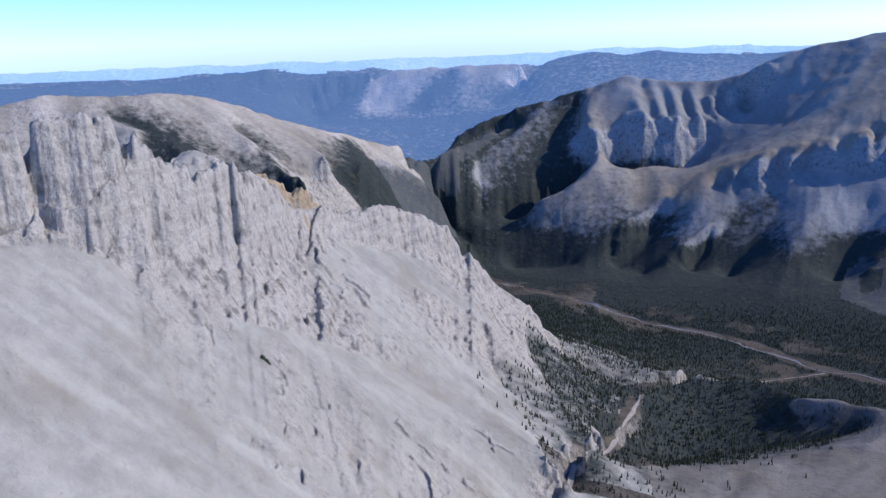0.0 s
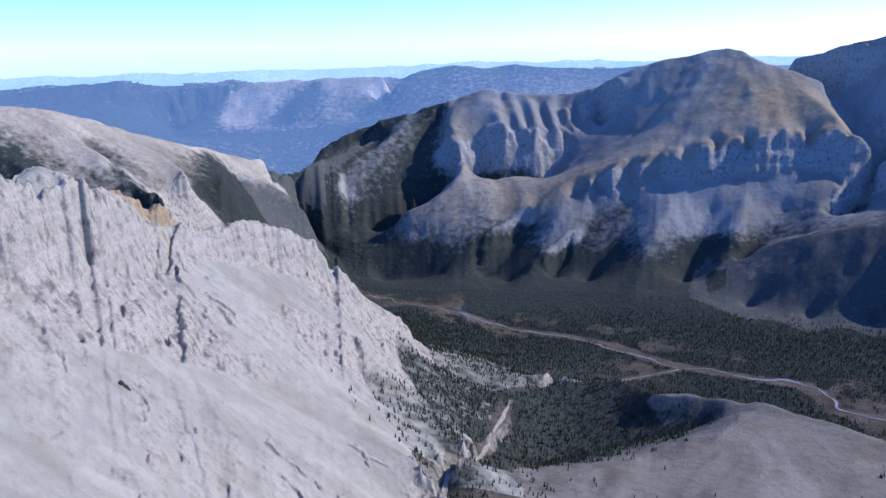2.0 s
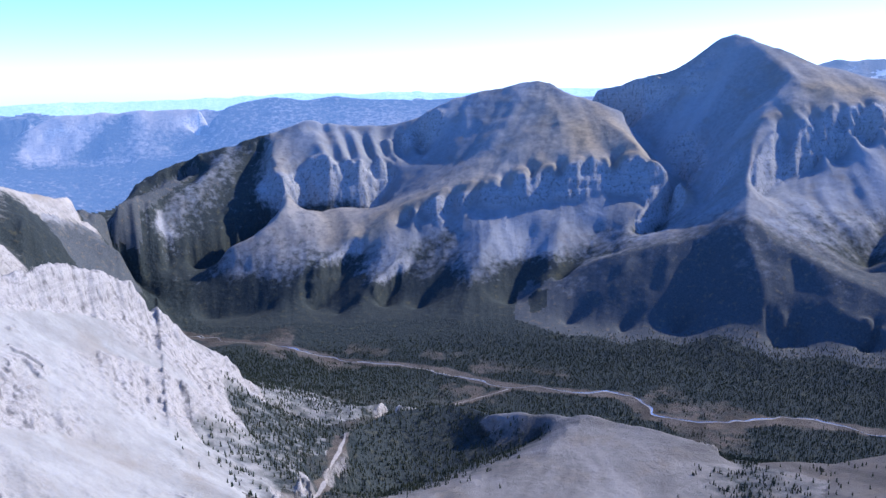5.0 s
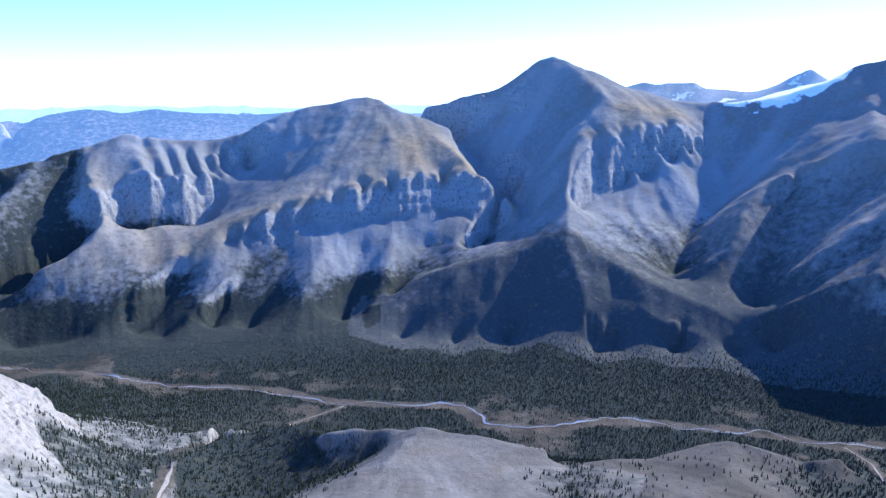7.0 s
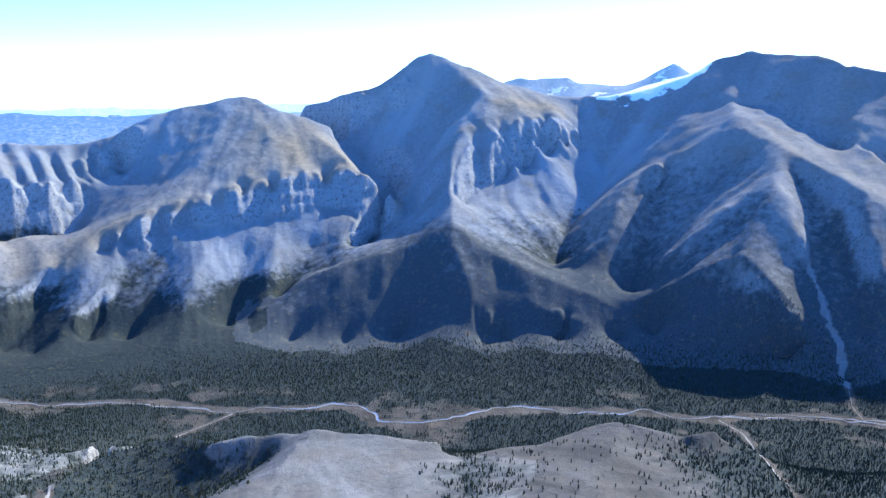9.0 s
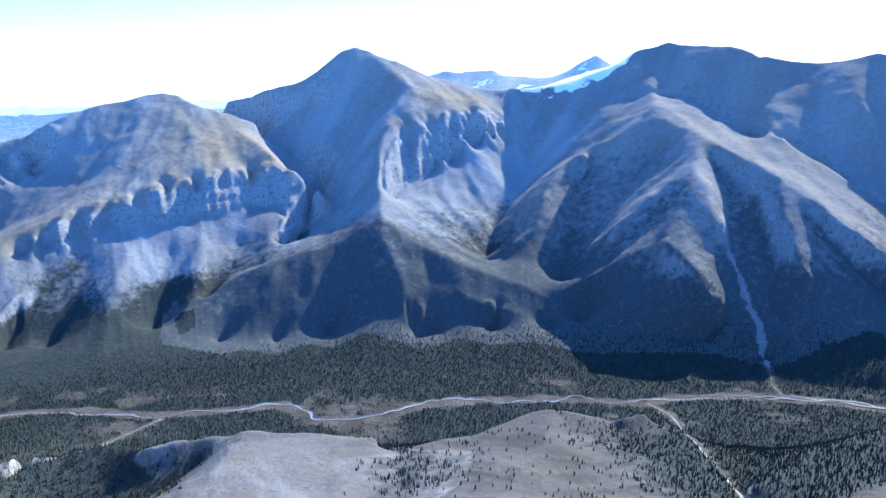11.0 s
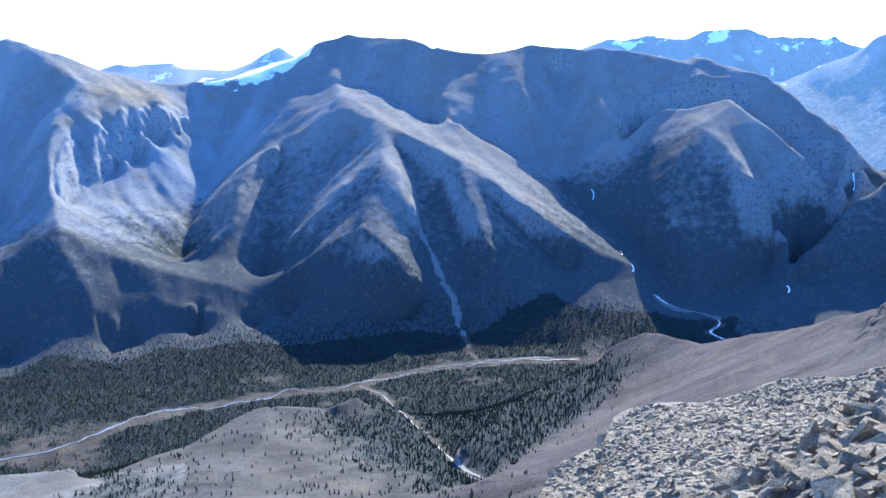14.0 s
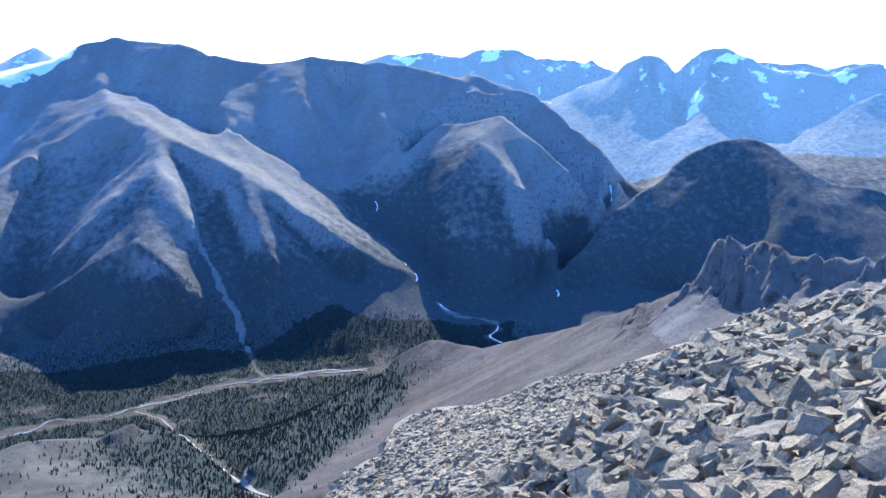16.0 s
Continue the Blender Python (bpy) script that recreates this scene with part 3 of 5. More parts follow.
RIVER_AT = [(3.5, -17.0, 2610), (5.6, -17.6, 2522), (9.7, -18.4, 2405), (13.8, -19.7, 2234), (20.9, -20.5, 2140), (25.4, -21.6, 2020), (29, -22.0, 1985), (34.9, -22.1, 1970), (36.9, -23.6, 1850), (41, -23.6, 1840), (46, -22.6, 1920), (54.3, -22.3, 1950), (61.2, -22.3, 1950), (64, -21.7, 2010), (68.3, -21.2, 2060), (72.5, -21.0, 2085), (77.8, -20.8, 2105)]
STREAM_AT = [(77.8, -20.8, 2105), (83, -20.0, 2190), (88.1, -19.0, 2284), (86.6, -18.5, 2320), (87.4, -17.7, 2372), (87.2, -17.1, 2416), (86.4, -16.7, 2425), (84.4, -16.2, 2430), (83.6, -15.7, 2445), (83.1, -14.6, 2470)]
CREEK_AT = [(8.8, -31.3, 850), (9.7, -29.7, 930), (12.2, -28.3, 1040), (13.4, -26.1, 1200), (14.2, -24.6, 1350), (17.5, -23.9, 1560), (20.5, -23.6, 1760), (23, -22.9, 1890), (26.5, -22.0, 1980)]
GULLY_AT = [(71, -29.0, 1000), (68.5, -28.0, 1120), (66.5, -26.0, 1400), (65, -24.5, 1640), (63, -22.8, 1880), (61.5, -22.3, 1950)]
RAVINE_AT = [(66.4, -13.3, 2600), (67.6, -16.0, 2460), (69, -18.9, 2320), (69.8, -20.4, 2140), (70.5, -21.0, 2080)]
RIVER, STREAM, CREEK, GULLY, RAVINE = [[place(*q) for q in at] for at in (RIVER_AT, STREAM_AT, CREEK_AT, GULLY_AT, RAVINE_AT)]
# the valley floor, the feet of the slopes and the bowl's drain
line("ground", RIVER_AT, wood=0.95)
line("ground", STREAM_AT[:3], wood=0.8)
line("ground", CREEK_AT, wood=0.6)
line("ground", GULLY_AT, wood=0.7)
line("ground", [(4, -17.6, 2490), (12, -18.2, 2400), (20, -18.8, 2320), (30, -19.4, 2250), (42, -20.0, 2180), (50, -20.2, 2150), (57, -20.3, 2140), (64, -20.2, 2150), (69, -20.2, 2150), (76, -19.6, 2220)], wood=1.0)
line("ground", [(27, -24.9, 1710), (40, -25.2, 1690), (52, -25.2, 1690), (60, -24.6, 1730), (72, -24.3, 1760), (80, -24.1, 1780)], wood=0.95)
line("side_valley_hill", [(82, -24, 1790), (96, -22, 1800), (110, -18, 2000), (128, -17, 2000)], wood=1.0)
line("side_valley_hill", [(90, -18.6, 2330), (97, -17.5, 2400), (110, -15, 2500), (128, -14, 2500)], wood=1.0)
line("ground", [(-43, -20, 1700), (-20, -19.5, 1750), (-8, -19, 1900), (0, -18.2, 2250), (3.5, -17, 2610)], wood=1.0)
line("ground", [(3.5, -17, 2610), (1.5, -14.2, 2900), (-1.5, -12.6, 3050), (-2.5, -11.2, 3300)], wood=1.0)
line("broad_massif", [(56.5, -18.0, 2330), (62, -17.6, 2340), (66.5, -17.8, 2325)], wood=0.95)
line("scree_mountain", [(-43, -37, 300), (-30, -36, 330), (-10, -35.5, 470), (2, -34, 660), (8.8, -31.3, 850)])
line("east_hilltop", [(12, -36, 760), (25, -36, 700), (38, -37, 720)], wood=0.3)
line("west_hilltop", [(46, -37, 720), (58, -36, 760), (70, -35, 780)], wood=0.3)
OWNERS = ["ground"] + sorted({c["owner"] for c in LINES} - {"ground"})

# ---- the land between the lines is stretched like a skin over them ----
CELL, AZ0, R0 = 0.2, -44.0, 100.0
NA, NU = 870, int(math.log(5010 / R0) / radians(CELL)) + 1
ROW_R = R0 * np.exp(radians(CELL) * np.arange(NU))
COL_AZ = AZ0 + CELL * np.arange(NA)


def half(f, w):
    """A field and its weights at half the fineness."""
    n, m = f.shape[0] + f.shape[0] % 2, f.shape[1] + f.shape[1] % 2
    pad = ((0, n - f.shape[0]), (0, m - f.shape[1])) + ((0, 0),) * (f.ndim - 2)
    fw = np.pad(f * w[..., None], pad).reshape(n // 2, 2, m // 2, 2, -1).sum((1, 3))
    ww = np.pad(w, pad[:2]).reshape(n // 2, 2, m // 2, 2).sum((1, 3))
    return fw / np.maximum(ww, 1e-6)[..., None], (ww > 0).astype(np.float32)


def skin(known, fixed, level=0):
    """The smoothest skin through the known cells."""
    if min(fixed.shape) < 12:
        f = np.where(fixed[..., None] > 0, known, (known * fixed[..., None]).sum((0, 1)) / fixed.sum())
        rounds = 400
    else:
        low = skin(*half(known, fixed), level + 1)
        f = np.repeat(np.repeat(low, 2, 0), 2, 1)[:fixed.shape[0], :fixed.shape[1]]
        f = np.where(fixed[..., None] > 0, known, f)
        rounds = 40 if level == 0 else 90
    f, keep = f.astype(np.float32), fixed[..., None] > 0
    for _ in range(rounds):
        g = np.pad(f, ((1, 1), (1, 1), (0, 0)), mode="edge")
        f = np.where(keep, known, 0.25 * (g[:-2, 1:-1] + g[2:, 1:-1] + g[1:-1, :-2] + g[1:-1, 2:]))
    return f


def blur(f, times):
    for _ in range(times):
        g = np.pad(f, 1, mode="edge")
        f = 0.25 * g[:-2, 1:-1] + 0.5 * g[1:-1, 1:-1] + 0.25 * g[2:, 1:-1]
        g = np.pad(f, 1, mode="edge")
        f = 0.25 * g[1:-1, :-2] + 0.5 * g[1:-1, 1:-1] + 0.25 * g[1:-1, 2:]
    return f


def build_land():
    known = np.zeros((NU, NA, 4), np.float32)
    fixed = np.zeros((NU, NA), np.float32)
    label = np.full((NU, NA), -1, np.int16)
    # the flank under the summit, and the rim of the world
    known[0] = (SUMMIT - 85, 0, 0, 0)
    known[-1, :, 0] = np.interp(COL_AZ, [-44, 0, 12, 32, 45, 130], [690, 690, 710, 710, 560, 560])
    known[-1, :, 1] = 0.5
    fixed[0] = fixed[-1] = 1
    label[0], label[-1] = OWNERS.index("scree_mountain"), 0
    for k, c in enumerate(LINES):
        a = (c["p"][:, 0] - AZ0) / CELL
        u = np.log(c["p"][:, 1] / R0) / radians(CELL)
        run = np.append(0, np.cumsum(np.hypot(np.diff(a), np.diff(u))))
        s = np.arange(0, run[-1], 0.35)
        # a gentle rounding of the corners
        az, uu, z = (np.interp(s, run, q) for q in (a, u, c["p"][:, 2]))
        for q in (az, uu, z):
            for _ in range(6):
                q[1:-1] = 0.25 * q[:-2] + 0.5 * q[1:-1] + 0.25 * q[2:]
        stray = 1.3 * fbm(s / 14, s * 0 + k, 3, 300 + k) * np.minimum(1, np.minimum(s, run[-1] - s) / 10)
        i, j = np.rint(uu + stray).astype(int), np.rint(az + 0.6 * stray).astype(int)
        ok = (i > 0) & (i < NU - 1) & (j >= 0) & (j < NA)
        if c["jag"]:
            z = z + c["jag"] * 1.5 * fbm(s / 9, s * 0 + k, 4, 200 + k, 0.6)
        known[i[ok], j[ok], 0] = z[ok]
        known[i[ok], j[ok], 1:] = (c["wood"], c["tan"], c["snow"])
        fixed[i[ok], j[ok]] = 1
        label[i[ok], j[ok]] = OWNERS.index(c["owner"])
    f = skin(known, fixed)
    # each cell belongs to the line nearest to it
    while (label < 0).any():
        g = np.pad(label, 1, mode="edge")
        for near in (g[:-2, 1:-1], g[2:, 1:-1], g[1:-1, :-2], g[1:-1, 2:]):
            label = np.where(label < 0, near, label)
    high = blur(f[..., 0], 1)
    du, da = np.gradient(blur(high, 2))
    slope = np.hypot(du, da) / (ROW_R[:, None] * radians(CELL))
    # debris runs down the fall line
    du, da = np.gradient(blur(high, 5))
    size = np.hypot(du, da) + 1e-6
    du, da = du / size, da / size
    dots = np.random.default_rng(11).random((NU, NA)).astype(np.float32)
    dots = 0.55 * dots + 1.6 * blur(dots, 5) + 3.2 * blur(dots, 30)
    run = dots.copy()
    for way in (1, -1):
        i, j = np.meshgrid(np.arange(NU, dtype=np.float32), np.arange(NA, dtype=np.float32), indexing="ij")
        for _ in range(12):
            ii, jj = np.clip(np.rint(i), 0, NU - 1).astype(np.int32), np.clip(np.rint(j), 0, NA - 1).astype(np.int32)
            i, j = i + way * 1.4 * du[ii, jj], j + way * 1.4 * da[ii, jj]
            run += dots[np.clip(np.rint(i), 0, NU - 1).astype(np.int32), np.clip(np.rint(j), 0, NA - 1).astype(np.int32)]
    run = blur((run - run.mean()) / run.std(), 1)
    return np.stack([high, blur(f[..., 1], 3), blur(f[..., 2], 2), f[..., 3], blur(slope, 2), run], -1).astype(np.float32), label


FIELD, LABEL = build_land()


def at(x, y):
    """The fields of the land, and its owner, at a place."""
    r = np.maximum(np.hypot(x, y), R0)
    az = np.degrees(np.arctan2(x, y))
    az = np.where(az < -115, az + 360, az)
    u = np.clip(np.log(r / R0) / radians(CELL), 0, NU - 1.001)
    inside = np.clip(az, AZ0, AZ0 + CELL * (NA - 1.01))
    a = (inside - AZ0) / CELL
    i, j = u.astype(int), a.astype(int)
    fu, fa = (u - i)[:, None], (a - j)[:, None]
    f = (FIELD[i, j] * (1 - fa) + FIELD[i, j + 1] * fa) * (1 - fu) + (FIELD[i + 1, j] * (1 - fa) + FIELD[i + 1, j + 1] * fa) * fu
    # behind the camera the land closes from one side of the view to the other
    gap = np.where(az > 120, step(129, 312, az), 0)[:, None]
    turned = np.where(az < AZ0, step(AZ0, -115, az), 0)[:, None]
    other = np.where(gap > 0, 0, NA - 2)[:, 0]
    f = f * (1 - 0.5 * np.maximum(gap, turned)) + FIELD[i, other] * 0.5 * np.maximum(gap, turned)
    return f, LABEL[np.rint(u).astype(int), np.clip(np.rint(a), 0, NA - 1).astype(int)]


def near_line(x, y, p):
    """Distance to a line of points."""
    best = np.full(x.shape, 1e9)
    for a, b in zip(p[:-1], p[1:]):
        dx, dy = b[0] - a[0], b[1] - a[1]
        t = np.clip(((x - a[0]) * dx + (y - a[1]) * dy) / (dx * dx + dy * dy + 1e-6), 0, 1)
        best = np.minimum(best, np.hypot(x - a[0] - t * dx, y - a[1] - t * dy))
    return best


def land(x, y):
    """Height of the land, its owner, and how much of it is cliff, wood, snow, grass and debris."""
    r = np.hypot(x, y)
    az = np.degrees(np.arctan2(x, y))
    close = 1 - step(1500, 1900, r)
    rough_at = at(x, y)[0][:, 4]
    steep = step(1.0 - 0.2 * close, 1.4 - 0.25 * close, rough_at)
    # buttresses and clefts push the rock walls in and out
    size = np.clip(r / 1000, 0.6, 3.2)
    push = steep * size
    wx = x + push * (13 * (ridged(x / (44 * size), y / (44 * size), 3, 21) - 0.6) + 5 * fbm(x / (13 * size), y / (13 * size), 2, 23)) + 3 * size * fbm(x / 90, y / 90, 2, 25)
    wy = y + push * (13 * (ridged(x / (44 * size), y / (44 * size), 3, 31) - 0.6) + 5 * fbm(x / (13 * size), y / (13 * size), 2, 33)) + 3 * size * fbm(x / 90, y / 90, 2, 35)
    f, own = at(wx, wy)
    h, wood, tan, snow, slope, run = (f[:, k] for k in range(6))
    cliff = step(1.05 - 0.2 * close, 1.4 - 0.25 * close, slope + 0.12 * fbm(x / (30 * size), y / (30 * size), 3, 41))
    flat = 1 - step(0.05, 0.25, slope)
    snow = np.where(r < 4050, step(0.55, 0.9, snow), snow)
    # gullies, broken rock and ledges
    h = h + (1 - flat) * (1 - 0.6 * wood) * size * (1.2 + 0.6 * cliff) * run * (1 - 0.72 * close)
    h = h + (1 - flat) * size * (2.2 * fbm(x / (45 * size), y / (45 * size), 5, 61, 0.6) + cliff * (1 + 0.9 * close) * (5 * ridged(x / (24 * size), y / (24 * size), 4, 71) - 3.2))
    # the near walls break into blocks along their joints
    block = step(-0.12, 0.12, vnoise(x / 17 + 0.3 * vnoise(x / 9, y / 9, 64), y / 17, 65)) + 0.5 * step(-0.15, 0.15, vnoise(x / 8, y / 8, 66)) + 0.3 * step(-0.2, 0.2, vnoise(x / 3.8, y / 3.8, 67))
    h = h + close * cliff * 5 * (block - 0.9)
    knob = step(0.72, 0.82, ridged(x / 34, y / 34, 3, 73)) * close * step(0.45, 0.6, slope) * step(0.1, 0.35, fbm(x / 130, y / 130, 2, 75)) * (az < 5)
    h = h + 3.5 * knob + 1.0 * flat * fbm(x / 60, y / 60, 3, 63)
    cliff = np.maximum(cliff, 0.85 * knob)
    # beds of rock of uneven thickness stand out as ledges
    bed = h / (9 * size + 6 * close) + 1.1 * fbm(x / (80 * size), y / (80 * size), 3, 78)
    h = h + cliff * (3.4 * size + 4.5 * close) * (vnoise(bed, bed * 0 + 3.3, 79) + 0.5 * vnoise(bed * 2.3, bed * 0 + 7.7, 80)) * (0.35 + step(-0.3, 0.4, fbm(x / (50 * size), y / (50 * size), 2, 82)))
    # the flank below the summit
    h = np.where(r < R0, h + (R0 - r) * 0.8, h)
    # on the far side of the river the woods climb to their line
    climb = (1 - step(60, 230 + 250 * step(27, 45, az), h + 60 * fbm(x / 160, y / 160, 3, 89))) * step(2000, 2200, r)
    wood = np.maximum(wood, climb * (r < 3600))
    forest = wood * (1 - 0.85 * cliff * (1 - step(0.5, 0.7, wood)))
    for way, wide in ((RIVER, 20), (STREAM, 8), (CREEK, 9), (GULLY, 9), (RAVINE, 8)):
        bare = 1 - step(wide * 0.7, wide * 1.5, near_line(x, y, way) + 10 * fbm(x / 30, y / 30, 2, 85))
        forest = forest * (1 - bare)
    meadow = step(0.12, 0.4, fbm(x / 130, y / 130, 3, 87)) * (1 - step(70, 230, near_line(x, y, RIVER)))
    forest = np.where(own == 0, forest * (1 - 0.6 * meadow), forest)
    return h, own, cliff, forest, snow, np.column_stack([tan, run])


# ---- materials ----
def material(name):
    m = bpy.data.materials.new(name)
    m.use_nodes = True
    return m, m.node_tree.nodes, m.node_tree.links, m.node_tree.nodes["Principled BSDF"]


def mix_rgb(nodes, links, a, b, fac):
    n = nodes.new("ShaderNodeMix")
    n.data_type = "RGBA"
    for socket, v in ((n.inputs["Factor"], fac), (n.inputs["A"], a), (n.inputs["B"], b)):
        if isinstance(v, (tuple, float, int)):
            socket.default_value = (*v, 1) if isinstance(v, tuple) else v
        else:
            links.new(v, socket)
    return n.outputs["Result"]


def noise_tex(nodes, links, scale, detail=6, rough=0.6, squash=None):
    co = nodes.new("ShaderNodeNewGeometry").outputs["Position"]
    if squash:
        mp = nodes.new("ShaderNodeMapping")
        mp.inputs["Scale"].default_value = squash
        links.new(co, mp.inputs["Vector"])
        co = mp.outputs["Vector"]
    n = nodes.new("ShaderNodeTexNoise")
    n.inputs["Scale"].default_value, n.inputs["Detail"].default_value, n.inputs["Roughness"].default_value = scale, detail, rough
    links.new(co, n.inputs["Vector"])
    return n.outputs["Fac"]


def ramp(nodes, links, fac, a, b):
    n = nodes.new("ShaderNodeMapRange")
    n.inputs["From Min"].default_value, n.inputs["From Max"].default_value = a, b
    links.new(fac, n.inputs["Value"])
    return n.outputs["Result"]


def scaled(nodes, links, value, k):
    n = nodes.new("ShaderNodeMath")
    n.operation = "MULTIPLY"
    links.new(value, n.inputs[0])
    n.inputs[1].default_value = k
    return n.outputs[0]


def land_material(name, rock, scree, leaf, soil=(0.16, 0.13, 0.09), bump=2.0, turf=0.7, streak=1.0, haze_glow=None):
    m, nodes, links, bsdf = material(name)
    att = {}
    for k in ("forest", "cliff", "snow", "turf"):
        a = nodes.new("ShaderNodeAttribute")
        a.attribute_name = k
        att[k] = a.outputs["Fac"]
    big = noise_tex(nodes, links, 0.012, 5)
    mid = noise_tex(nodes, links, 0.06, 7, 0.65)
    fine = noise_tex(nodes, links, 0.35, 6, 0.7)
    bands = noise_tex(nodes, links, 1.0, 4, 0.5, (0.012, 0.012, 0.16))
    dark = tuple(v * 0.42 for v in rock)
    cracks = noise_tex(nodes, links, 1.0, 6, 0.62, (0.10, 0.10, 0.06))
    cliff_c = mix_rgb(nodes, links, rock, tuple(v * 0.88 for v in rock), ramp(nodes, links, bands, 0.45, 0.6))
    cliff_c = mix_rgb(nodes, links, cliff_c, dark, ramp(nodes, links, cracks, 0.52, 0.66))
    cliff_c = mix_rgb(nodes, links, cliff_c, tuple(v * 0.55 for v in rock), ramp(nodes, links, fine, 0.5, 0.7))
    scree_c = mix_rgb(nodes, links, scree, tuple(v * 0.8 for v in scree), ramp(nodes, links, mid, 0.4, 0.65))
    scree_c = mix_rgb(nodes, links, scree_c, tuple(0.55 * v + 0.45 * s for v, s in zip(scree, soil)), ramp(nodes, links, big, 0.5, 0.68))
    # streaks of debris run down the fall line
    fa = nodes.new("ShaderNodeAttribute")
    fa.attribute_name = "run"
    run = fa.outputs["Fac"]
    scree_c = mix_rgb(nodes, links, scree_c, tuple(min(0.8, v * 1.25) for v in scree), scaled(nodes, links, ramp(nodes, links, run, 0.3, 1.8), streak))
    scree_c = mix_rgb(nodes, links, scree_c, tuple(v * 0.62 for v in scree), scaled(nodes, links, ramp(nodes, links, run, -0.3, -1.8), streak))
    turf_c = mix_rgb(nodes, links, (0.31, 0.245, 0.15), (0.23, 0.19, 0.12), ramp(nodes, links, mid, 0.4, 0.6))
    half = nodes.new("ShaderNodeMath")
    half.operation = "MULTIPLY"
    links.new(att["turf"], half.inputs[0])
    half.inputs[1].default_value = turf
    base = mix_rgb(nodes, links, scree_c, turf_c, half.outputs[0])
    base = mix_rgb(nodes, links, base, cliff_c, att["cliff"])
    leaf_c = mix_rgb(nodes, links, leaf, tuple(v * 0.5 for v in leaf), ramp(nodes, links, fine, 0.4, 0.6))
    leaf_c = mix_rgb(nodes, links, leaf_c, (leaf[0] * 1.7, leaf[1] * 1.3, leaf[2] * 0.8), ramp(nodes, links, mid, 0.55, 0.75))
    # the wood breaks up into clumps at its edge
    edge = nodes.new("ShaderNodeMath")
    edge.operation = "ADD"
    links.new(att["forest"], edge.inputs[0])
    links.new(scaled(nodes, links, ramp(nodes, links, noise_tex(nodes, links, 0.04, 6, 0.65), 0.3, 0.7), 0.5), edge.inputs[1])
    wooded = ramp(nodes, links, edge.outputs[0], 0.52, 0.95)
    col = mix_rgb(nodes, links, base, leaf_c, wooded)
    patch = nodes.new("ShaderNodeMath")
    patch.operation = "ADD"
    links.new(att["snow"], patch.inputs[0])
    links.new(ramp(nodes, links, noise_tex(nodes, links, 0.009, 5, 0.55), 0.35, 0.65), patch.inputs[1])
    white = nodes.new("ShaderNodeMath")
    white.operation = "MULTIPLY"
    links.new(ramp(nodes, links, patch.outputs[0], 0.95, 1.05), white.inputs[0])
    links.new(ramp(nodes, links, att["snow"], 0.05, 0.12), white.inputs[1])
    col = mix_rgb(nodes, links, col, (0.85, 0.87, 0.90), white.outputs[0])
    links.new(col, bsdf.inputs["Base Color"])
    if haze_glow:
        # the haze over the distant backdrop is put in as a blue glow
        bsdf.inputs["Emission Color"].default_value = (*haze_glow[:3], 1)
        bsdf.inputs["Emission Strength"].default_value = haze_glow[3]
    bsdf.inputs["Roughness"].default_value = 0.95
    bsdf.inputs["Specular IOR Level"].default_value = 0.1
    b1 = nodes.new("ShaderNodeBump")
    b1.inputs["Strength"].default_value, b1.inputs["Distance"].default_value = 0.9, bump * 4
    tall = nodes.new("ShaderNodeMath")
    tall.operation = "SUBTRACT"
    links.new(mid, tall.inputs[0])
    gap = nodes.new("ShaderNodeMath")
    gap.operation = "MULTIPLY"
    links.new(cracks, gap.inputs[0])
    links.new(att["cliff"], gap.inputs[1])
    links.new(gap.outputs[0], tall.inputs[1])
    links.new(tall.outputs[0], b1.inputs["Height"])
    b2 = nodes.new("ShaderNodeBump")
    b2.inputs["Strength"].default_value, b2.inputs["Distance"].default_value = 0.8, bump
    links.new(fine, b2.inputs["Height"])
    links.new(b1.outputs[0], b2.inputs["Normal"])
    links.new(b2.outputs[0], bsdf.inputs["Normal"])
    return m


